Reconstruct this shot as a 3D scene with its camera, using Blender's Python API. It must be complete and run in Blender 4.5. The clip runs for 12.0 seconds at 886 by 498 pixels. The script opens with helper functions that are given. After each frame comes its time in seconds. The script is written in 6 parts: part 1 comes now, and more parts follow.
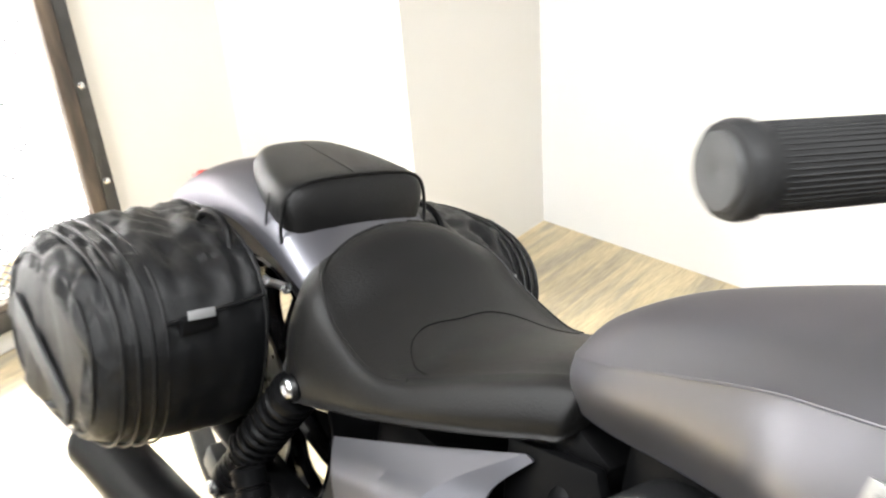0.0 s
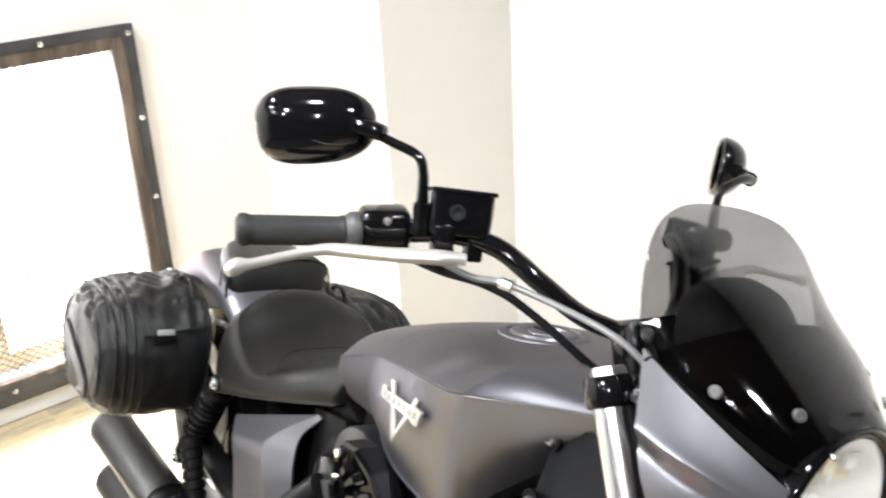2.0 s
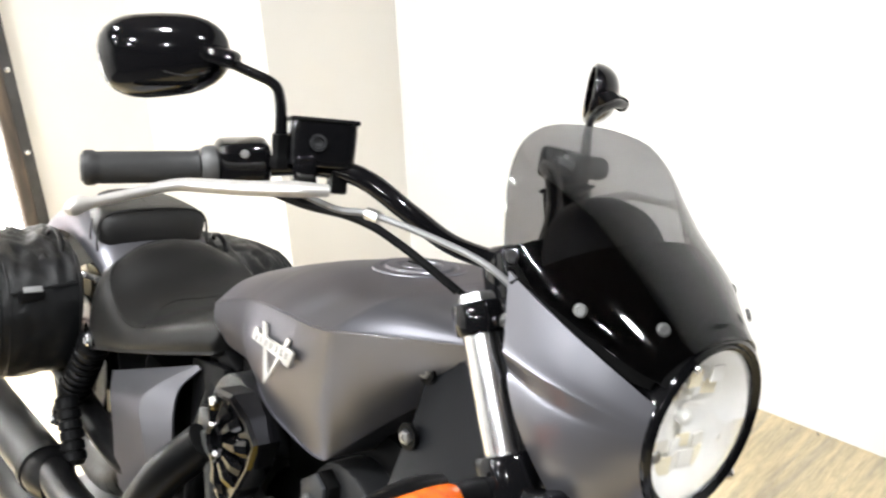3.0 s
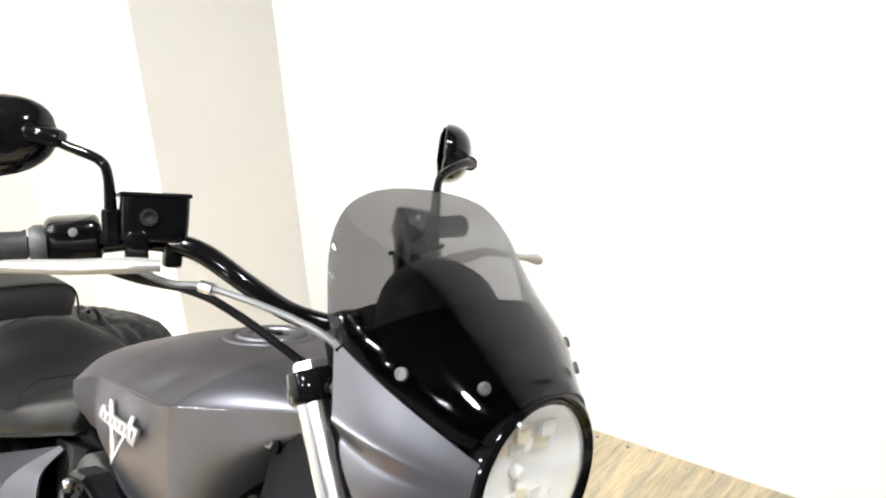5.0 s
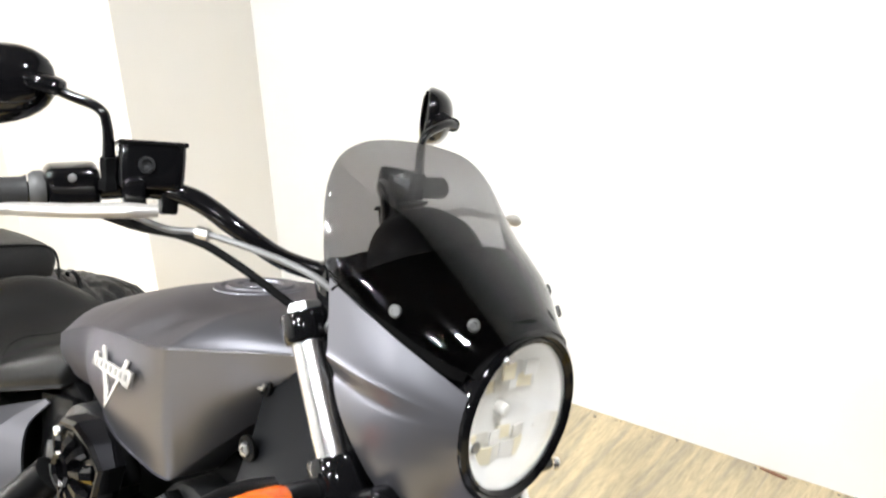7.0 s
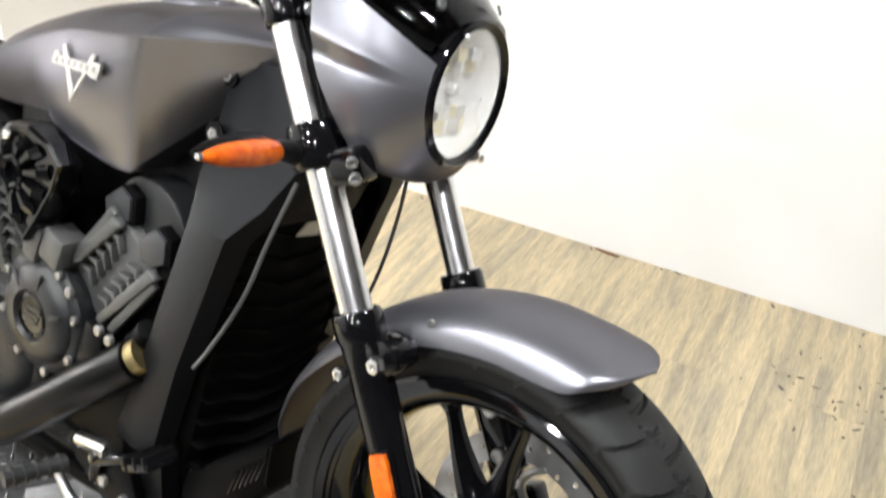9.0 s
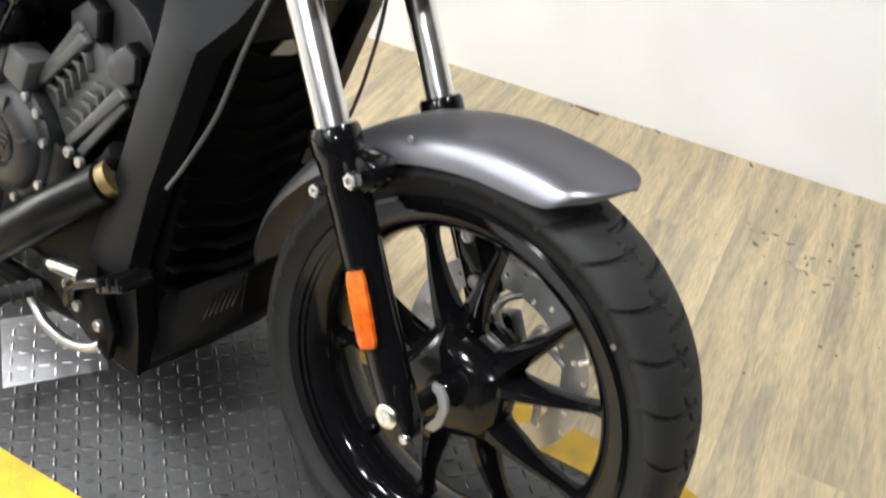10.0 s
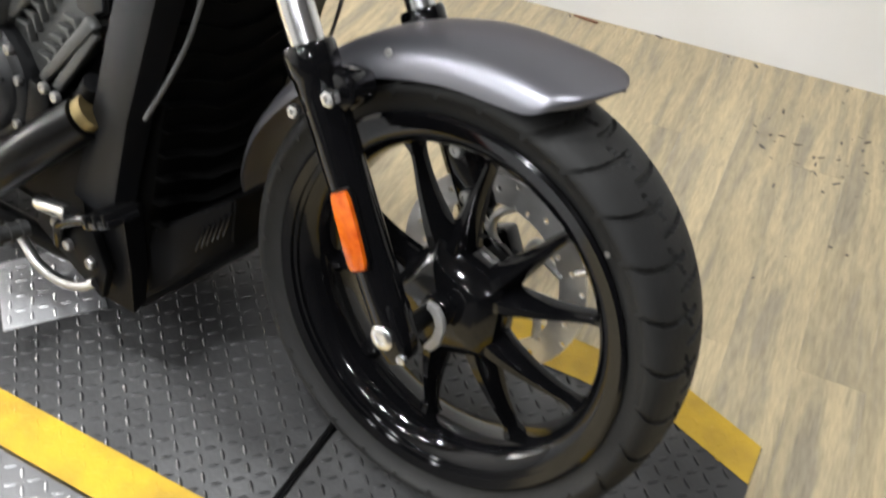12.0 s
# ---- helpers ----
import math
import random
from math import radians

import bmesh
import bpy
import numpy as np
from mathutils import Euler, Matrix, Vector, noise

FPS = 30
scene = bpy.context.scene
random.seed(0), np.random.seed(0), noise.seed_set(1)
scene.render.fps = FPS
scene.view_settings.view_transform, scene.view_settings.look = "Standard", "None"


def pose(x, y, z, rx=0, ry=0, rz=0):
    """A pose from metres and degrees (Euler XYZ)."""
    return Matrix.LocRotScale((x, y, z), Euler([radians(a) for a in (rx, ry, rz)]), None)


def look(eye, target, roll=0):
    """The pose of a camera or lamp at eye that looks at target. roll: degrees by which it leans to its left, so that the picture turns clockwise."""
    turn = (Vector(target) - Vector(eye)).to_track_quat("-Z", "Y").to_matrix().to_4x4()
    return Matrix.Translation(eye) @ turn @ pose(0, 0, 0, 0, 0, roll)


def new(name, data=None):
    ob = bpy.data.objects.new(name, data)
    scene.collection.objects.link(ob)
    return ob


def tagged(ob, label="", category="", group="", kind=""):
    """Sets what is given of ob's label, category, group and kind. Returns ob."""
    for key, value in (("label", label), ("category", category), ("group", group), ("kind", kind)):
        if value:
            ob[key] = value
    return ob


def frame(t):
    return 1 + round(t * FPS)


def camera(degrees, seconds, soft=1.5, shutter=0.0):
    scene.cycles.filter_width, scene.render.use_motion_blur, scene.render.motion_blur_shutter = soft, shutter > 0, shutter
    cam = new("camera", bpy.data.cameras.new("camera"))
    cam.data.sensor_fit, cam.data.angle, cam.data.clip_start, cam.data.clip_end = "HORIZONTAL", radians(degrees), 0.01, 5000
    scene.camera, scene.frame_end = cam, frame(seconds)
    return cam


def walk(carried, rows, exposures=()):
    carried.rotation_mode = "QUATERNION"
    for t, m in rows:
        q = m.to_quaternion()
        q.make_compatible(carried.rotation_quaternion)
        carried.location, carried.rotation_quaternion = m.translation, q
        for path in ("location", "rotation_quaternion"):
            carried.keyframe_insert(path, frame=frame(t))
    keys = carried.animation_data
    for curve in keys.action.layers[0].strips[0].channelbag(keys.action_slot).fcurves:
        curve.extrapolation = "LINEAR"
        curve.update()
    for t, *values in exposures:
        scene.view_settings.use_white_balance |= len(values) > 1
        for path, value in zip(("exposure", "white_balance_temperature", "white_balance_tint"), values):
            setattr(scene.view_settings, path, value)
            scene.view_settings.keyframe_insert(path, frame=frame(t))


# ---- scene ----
cam = camera(48.5, 12.0, soft=2.1, shutter=0.5)
PATH = [
    (0, (0.102, -0.158, 1.672), (-1.098, 1.082, 0.66), -4.6),
    (0.5, (0.357, -0.322, 1.781), (-0.945, 0.885, 0.861), -5.3),
    (1, (0.718, -0.363, 1.846), (-0.738, 0.731, 1.019), -3.3),
    (1.5, (0.895, -0.369, 1.911), (-0.604, 0.721, 1.16), -3.9),
    (2, (0.927, -0.352, 1.907), (-0.493, 0.831, 1.144), -3.2),
    (2.5, (0.933, -0.328, 1.892), (-0.41, 0.92, 1.093), -3.5),
    (3, (0.938, -0.307, 1.867), (-0.32, 0.987, 1.006), -3.1),
    (3.5, (0.95, -0.282, 1.855), (-0.248, 1.067, 0.99), -3.4),
    (5.5, (1.028, -0.245, 1.881), (-0.135, 1.195, 1.123), -3.7),
    (6, (1.03, -0.248, 1.877), (-0.138, 1.189, 1.121), -3.8),
    (6.5, (1.031, -0.255, 1.871), (-0.13, 1.178, 1.098), -3.2),
    (8.5, (1.019, -0.59, 1.797), (0.262, 0.99, 0.833), 1.7),
    (9, (1.02, -0.614, 1.768), (0.319, 0.927, 0.702), 4.5),
    (9.5, (1.019, -0.627, 1.727), (0.373, 0.858, 0.553), 6.5),
    (10, (1.034, -0.635, 1.695), (0.454, 0.804, 0.432), 6.8),
    (10.5, (1.046, -0.647, 1.667), (0.517, 0.742, 0.329), 7.6),
    (11, (1.067, -0.656, 1.649), (0.569, 0.701, 0.267), 6.8),
    (11.5, (1.075, -0.66, 1.638), (0.585, 0.681, 0.238), 6.2),
    (12, (1.057, -0.606, 1.669), (0.501, 0.732, 0.29), 3.2),
]
EXPOSURES = [(0, 0.05), (3.5, 0.05), (6.5, 0.0), (8.5, 0.0), (9, -0.1), (9.5, -0.2), (10, -0.26), (10.5, -0.36), (11.5, -0.43), (12, -0.53)]
walk(cam, [(t, look(eye, target, roll)) for t, eye, target, roll in PATH], EXPOSURES)

from mathutils.bvhtree import BVHTree

# ---- light ----
world = bpy.data.worlds.new("sky")
scene.world = world
world.use_nodes = True
sky = world.node_tree.nodes.new("ShaderNodeTexSky")
sky.sky_type, sky.sun_disc = "NISHITA", False
sky.sun_elevation, sky.sun_rotation = radians(38), radians(60)
world.node_tree.links.new(sky.outputs[0], world.node_tree.nodes["Background"].inputs[0])
world.node_tree.nodes["Background"].inputs[1].default_value = 0.15


def area(name, m, sx, sy, watts, colour=(1, 1, 1), round_shape=False):
    lamp = bpy.data.lights.new(name, "AREA")
    lamp.shape = "DISK" if round_shape else "RECTANGLE"
    lamp.size, lamp.size_y, lamp.energy, lamp.color = sx, sy, watts, colour
    ob = new(name, lamp)
    ob.matrix_world = m
    return ob


# daylight of the sky that falls in by the guarded window
area("window_daylight", look((-4.6, 0.2, 1.95), (-2.5, 0.15, 0.85)), 2.6, 1.9, 1500, (1.0, 0.985, 0.96))

# ---- materials ----
MATS = {}


def material(name, colour, rough=0.5, metal=0.0, colour2=None, scale=8.0, mix=0.5, bump=0.0, bump_scale=60.0,
             coat=0.0, rough_var=0.08, spec=0.5, stretch=(1, 1, 1)):
    """A procedural surface: two tones of broad noise, a fine grain, uneven gloss and a fine relief."""
    m = bpy.data.materials.new(name)
    m.use_nodes = True
    nt = m.node_tree
    b = nt.nodes["Principled BSDF"]
    tc = nt.nodes.new("ShaderNodeTexCoord")
    mp = nt.nodes.new("ShaderNodeMapping")
    mp.inputs["Scale"].default_value = stretch
    nt.links.new(tc.outputs["Object"], mp.inputs[0])
    n1 = nt.nodes.new("ShaderNodeTexNoise")
    n1.inputs["Scale"].default_value, n1.inputs["Detail"].default_value = scale, 5
    n2 = nt.nodes.new("ShaderNodeTexNoise")
    n2.inputs["Scale"].default_value, n2.inputs["Detail"].default_value = bump_scale, 4
    for n in (n1, n2):
        nt.links.new(mp.outputs[0], n.inputs["Vector"])
    cm = nt.nodes.new("ShaderNodeMix")
    cm.data_type = "RGBA"
    c2 = colour2 or tuple(c * 0.82 for c in colour)
    cm.inputs["A"].default_value, cm.inputs["B"].default_value = (*colour, 1), (*c2, 1)
    rp = nt.nodes.new("ShaderNodeMapRange")
    rp.inputs["From Min"].default_value, rp.inputs["From Max"].default_value = 0.35, 0.7
    rp.inputs["To Max"].default_value = mix
    nt.links.new(n1.outputs["Fac"], rp.inputs["Value"])
    nt.links.new(rp.outputs[0], cm.inputs["Factor"])
    nt.links.new(cm.outputs["Result"], b.inputs["Base Color"])
    rr = nt.nodes.new("ShaderNodeMapRange")
    rr.inputs["To Min"].default_value, rr.inputs["To Max"].default_value = max(0.02, rough - rough_var), min(1, rough + rough_var)
    nt.links.new(n2.outputs["Fac"], rr.inputs["Value"])
    nt.links.new(rr.outputs[0], b.inputs["Roughness"])
    b.inputs["Metallic"].default_value, b.inputs["Coat Weight"].default_value = metal, coat
    b.inputs["Specular IOR Level"].default_value = spec
    if bump:
        bp = nt.nodes.new("ShaderNodeBump")
        bp.inputs["Strength"].default_value, bp.inputs["Distance"].default_value = bump, 0.002
        nt.links.new(n2.outputs["Fac"], bp.inputs["Height"])
        nt.links.new(bp.outputs[0], b.inputs["Normal"])
    MATS[name] = m
    return m


PAINT = material("satin_grey_paint", (0.208, 0.207, 0.230), 0.36, 0.88, (0.188, 0.187, 0.208), 5, 0.4, 0.03, 900, rough_var=0.03)
PAINT.node_tree.nodes["Principled BSDF"].inputs["Specular Tint"].default_value = (0.30, 0.27, 0.25, 1)  # flake paint darkens towards its edges
GLOSS = material("gloss_black", (0.003, 0.003, 0.0035), 0.08, 0.0, (0.004, 0.004, 0.0045), 20, 0.5, 0.0, 200, rough_var=0.03, spec=0.38)
SATIN = material("satin_black", (0.0025, 0.0025, 0.0027), 0.36, 0.0, (0.004, 0.004, 0.0043), 30, 0.5, 0.05, 300, spec=0.08)
PLASTIC = material("black_plastic", (0.005, 0.005, 0.0054), 0.42, 0.0, (0.0035, 0.0035, 0.0038), 18, 0.5, 0.15, 500, spec=0.10)
RUBBER = material("rubber", (0.019, 0.019, 0.0195), 0.50, 0.0, (0.028, 0.0278, 0.0275), 14, 0.6, 0.2, 250, spec=0.2)
TYRE = material("tyre_rubber", (0.0125, 0.0125, 0.0125), 0.58, 0.0, (0.022, 0.0218, 0.0213), 9, 0.7, 0.25, 220, spec=0.2)
LEATHER = material("black_vinyl", (0.006, 0.0058, 0.0056), 0.42, 0.0, (0.008, 0.0077, 0.0073), 6, 0.5, 0.35, 420, spec=0.26)
FABRIC = material("ballistic_nylon", (0.0036, 0.0038, 0.0042), 0.38, 0.0, (0.005, 0.0053, 0.006), 9, 0.5, 0.5, 700, spec=0.30)
CHROME = material("chrome", (0.88, 0.88, 0.88), 0.24, 1.0, (0.75, 0.75, 0.76), 12, 0.4, 0.01, 80, rough_var=0.04)
STEEL = material("steel", (0.55, 0.55, 0.55), 0.32, 1.0, (0.42, 0.41, 0.4), 30, 0.5, 0.1, 200)
ALLOY = material("cast_alloy", (0.010, 0.0103, 0.0112), 0.40, 0.2, (0.006, 0.0062, 0.0068), 25, 0.5, 0.3, 300)
ORANGE = material("amber_lens", (0.56, 0.115, 0.006), 0.12, 0.0, (0.36, 0.045, 0.002), 70, 0.9, 0.1, 200)
RED = material("red_lens", (0.6, 0.02, 0.015), 0.15)
WALL = material("white_wall_paint", (0.79, 0.785, 0.775), 0.7, 0.0, (0.74, 0.732, 0.72), 1.3, 0.5, 0.12, 90)
WORN = material("worn_tread_edge", (0.040, 0.040, 0.041), 0.36, 0.4, (0.018, 0.018, 0.0185), 9, 1.0, 0.2, 200)
CREAM = material("cream_wall_paint", (0.81, 0.793, 0.757), 0.7, 0.0, (0.765, 0.742, 0.70), 1.1, 0.6, 0.12, 90)
PLATE = material("dark_tread_plate", (0.074, 0.074, 0.075), 0.42, 0.4, (0.032, 0.032, 0.0325), 7, 0.9, 0.3, 120, rough_var=0.12)
SILVER = material("bright_tread_plate", (0.40, 0.40, 0.41), 0.46, 0.75, (0.29, 0.29, 0.295), 7, 0.6, 0.2, 120)
BROWN = material("dark_brown_ceiling", (0.082, 0.064, 0.052), 0.8, 0.0, (0.06, 0.046, 0.037), 3, 0.6)
# the unlit shop's dimness, put into a dark colour for its unseen surfaces
DIM = material("painted_shop_dimness", (0.065, 0.06, 0.055), 0.8, 0.0, (0.045, 0.042, 0.04), 1.2, 0.6)
DSTEEL = material("dull_steel", (0.30, 0.30, 0.30), 0.4, 0.9, (0.2, 0.2, 0.2), 60, 0.5)
YELLOW = material("yellow_line_paint", (0.60, 0.38, 0.025), 0.42, 0.0, (0.36, 0.23, 0.03), 14, 0.85, 0.35, 160)
GRILLE = material("dull_black_grille", (0.003, 0.003, 0.003), 0.6, 0.0, (0.002, 0.002, 0.002), 30, 0.5, spec=0.03)
MESH = material("weathered_mesh_steel", (0.15, 0.15, 0.15), 0.45, 0.4, (0.10, 0.10, 0.10), 40, 0.5)
GUARD = material("dark_stained_wood", (0.055, 0.045, 0.038), 0.6, 0.0, (0.17, 0.125, 0.09), 5, 0.9, 0.4, 60, stretch=(6, 6, 1))


# ---- mesh helpers ----
def catmull(pts, n, closed=False):
    pts = [Vector(p) for p in pts]
    out, k = [], len(pts)
    for i in range(k if closed else k - 1):
        if closed:
            a, b, c, d = pts[(i - 1) % k], pts[i], pts[(i + 1) % k], pts[(i + 2) % k]
        else:
            b, c = pts[i], pts[i + 1]
            a = pts[i - 1] if i else b * 2 - c
            d = pts[i + 2] if i + 2 < k else c * 2 - b
        for j in range(n):
            t = j / n
            out.append(0.5 * (2 * b + (c - a) * t + (2 * a - 5 * b + 4 * c - d) * t * t + (3 * b - a - 3 * c + d) * t ** 3))
    if not closed:
        out.append(pts[-1])
    return out


def skin(bm, rings, closed=True, caps=(True, True)):
    """Faces between rings of equally many points."""
    rows = [[bm.verts.new(p) for p in ring] for ring in rings]
    n = len(rows[0])
    for a, b in zip(rows, rows[1:]):
        for i in range(n if closed else n - 1):
            bm.faces.new((a[i], a[(i + 1) % n], b[(i + 1) % n], b[i]))
    if closed:
        if caps[0]:
            bm.faces.new(rows[0][::-1])
        if caps[1]:
            bm.faces.new(rows[-1])
    return rows


def loft(bm, rings, around=1, along=1, closed=True, caps=(True, True)):
    rings = [catmull(r, around, closed) if around > 1 else [Vector(p) for p in r] for r in rings]
    if along > 1:
        cols = [catmull(col, along) for col in zip(*rings)]
        rings = list(zip(*cols))
    return skin(bm, rings, closed, caps)


def tube(bm, pts, radius, seg=12, sub=5, caps=(True, True)):
    """A round bar along a smooth line; radius is one number or one for each point."""
    line = catmull(pts, sub) if sub > 1 and len(pts) > 2 else [Vector(p) for p in pts]
    radii = [radius] * len(line) if isinstance(radius, (int, float)) else list(np.interp(np.linspace(0, 1, len(line)), np.linspace(0, 1, len(radius)), radius))
    side, rings = None, []
    for i, p in enumerate(line):
        d = (line[min(i + 1, len(line) - 1)] - line[max(i - 1, 0)]).normalized()
        if side is None:
            side = d.orthogonal().normalized()
        side = (side - d * side.dot(d)).normalized()
        up = d.cross(side)
        rings.append([p + (side * math.cos(a) + up * math.sin(a)) * radii[i] for a in (2 * math.pi * k / seg for k in range(seg))])
    return skin(bm, rings, True, caps)


def lathe(bm, profile, m=Matrix(), seg=32, closed_profile=False):
    """profile: (radius, height) round the z axis of m."""
    prof = list(profile) + ([profile[0]] if closed_profile else [])
    rings = [[m @ Vector((r * math.cos(a), r * math.sin(a), h)) for a in (2 * math.pi * k / seg for k in range(seg))] for r, h in prof]
    if closed_profile:
        rows = [[bm.verts.new(p) for p in ring] for ring in rings[:-1]]
        rows.append(rows[0])
        for a, b in zip(rows, rows[1:]):
            for i in range(seg):
                bm.faces.new((a[i], a[(i + 1) % seg], b[(i + 1) % seg], b[i]))
    else:
        skin(bm, rings)


def box(bm, m, sx, sy, sz, bevel=0.0, seg=2):
    r = bmesh.ops.create_cube(bm, size=1, matrix=m @ Matrix.Diagonal((sx, sy, sz, 1)))
    if bevel:
        edges = {e for v in r["verts"] for e in v.link_edges}
        bmesh.ops.bevel(bm, geom=list(edges), offset=bevel, segments=seg, affect="EDGES", profile=0.5)


def slab(bm, pts, thick, bevel=0.0):
    """A plate: an outline of points in one plane, given depth along the vector thick."""
    a = [bm.verts.new(p) for p in pts]
    b = [bm.verts.new(Vector(p) + Vector(thick)) for p in pts]
    n = len(a)
    faces = [bm.faces.new(a[::-1]), bm.faces.new(b)]
    for i in range(n):
        faces.append(bm.faces.new((a[i], a[(i + 1) % n], b[(i + 1) % n], b[i])))
    if bevel:
        edges = {e for f in faces for e in f.edges}
        bmesh.ops.bevel(bm, geom=list(edges), offset=bevel, segments=2, affect="EDGES", profile=0.5)


def solid(bm, thick):
    bmesh.ops.recalc_face_normals(bm, faces=bm.faces)
    bm.normal_update()
    bmesh.ops.solidify(bm, geom=bm.faces[:], thickness=thick)


def mesh_of(name, bm, angle=38):
    bmesh.ops.recalc_face_normals(bm, faces=bm.faces)
    me = bpy.data.meshes.new(name)
    bm.to_mesh(me)
    bm.free()
    me.polygons.foreach_set("use_smooth", [True] * len(me.polygons))
    me.set_sharp_from_angle(angle=radians(angle))
    return me


def part(name, bm, mat, parent, label="", angle=38):
    me = mesh_of(name, bm, angle)
    me.materials.append(mat)
    ob = new(name, me)
    ob.parent = parent
    return tagged(ob, label)


def thing(name, bm, mat, label, category, group="", kind="", angle=38):
    me = mesh_of(name, bm, angle)
    me.materials.append(mat)
    return tagged(new(name, me), label, category, group, kind)


def B():
    return bmesh.new()


def mirrored(bm, s):
    """For s = -1 the shape as given (on the bike's right); for s = 1 its mirror image on the left."""
    if s > 0:
        bmesh.ops.scale(bm, vec=(1, -1, 1), verts=bm.verts)
    return bm


# ---- the room ----
def wall(name, boxes, mat=WALL, label="", category="wall"):
    bm = B()
    for x0, x1, y0, y1, z0, z1 in boxes:
        box(bm, pose((x0 + x1) / 2, (y0 + y1) / 2, (z0 + z1) / 2), x1 - x0, y1 - y0, z1 - z0)
    return thing(name, bm, mat, label, category, kind="structure")


CEIL, YN, XW, XB, YB = 3.3, 2.242, -2.56, -1.722, 1.635
YS, XE = -7.0, 7.0
WY0, WY1, WZ0, WZ1 = -0.75, 1.045, 0.17, 1.29
wall("wall_north", [(-3.0, XE, YN, YN + 0.12, 0, CEIL)], label="plain white painted wall along the shop floor")
wall("wall_west", [(XW - 0.12, XW, YS, WY0, 0, CEIL), (XW - 0.12, XW, WY1, YN, 0, CEIL),
                   (XW - 0.12, XW, WY0, WY1, 0, WZ0), (XW - 0.12, XW, WY0, WY1, WZ1, CEIL)],
     CREAM, label="cream white wall with a low guarded window")
wall("wall_return", [(XW, XB, YB, YN, 0, CEIL)], CREAM, label="boxed out cream wall corner beside the window")
# unseen far walls, coloured dark in place of weak light
wall("wall_south", [(-3.0, XE + 0.12, YS - 0.12, YS, 0, CEIL)], DIM, label="unseen far wall of the shop, dimness put into its colour")
wall("wall_east", [(XE, XE + 0.12, YS, YN + 0.12, 0, CEIL)], DIM, label="unseen far wall of the shop, dimness put into its colour")
wall("ceiling", [(-3.0, XE + 0.12, YS - 0.12, YN + 0.12, CEIL, CEIL + 0.1)], BROWN, label="dark brown shop ceiling", category="ceiling")
wall("floor", [(-3.0, XE + 0.12, YS - 0.12, YN + 0.12, -0.15, -0.004)], DIM, label="wood plank vinyl floor", category="floor")


# unseen floor beyond the planks, its dark colour stands for a dim shop
wall("floor_2", [(-3.0, XE, YS, -1.62, -0.01, 0.008), (3.15, XE, -1.62, YN, -0.01, 0.008)], DIM, label="unseen floor of the rest of the shop, darkened for dimness", category="floor")


def glass_material(name, colour, rough=0.0, alpha=1.0):
    m = bpy.data.materials.new(name)
    m.use_nodes = True
    b = m.node_tree.nodes["Principled BSDF"]
    b.inputs["Base Color"].default_value = (*colour, 1)
    b.inputs["Transmission Weight"].default_value, b.inputs["Roughness"].default_value, b.inputs["IOR"].default_value = 1, rough, 1.45
    return m


# ---- the guarded window ----
GX = XW + 0.02


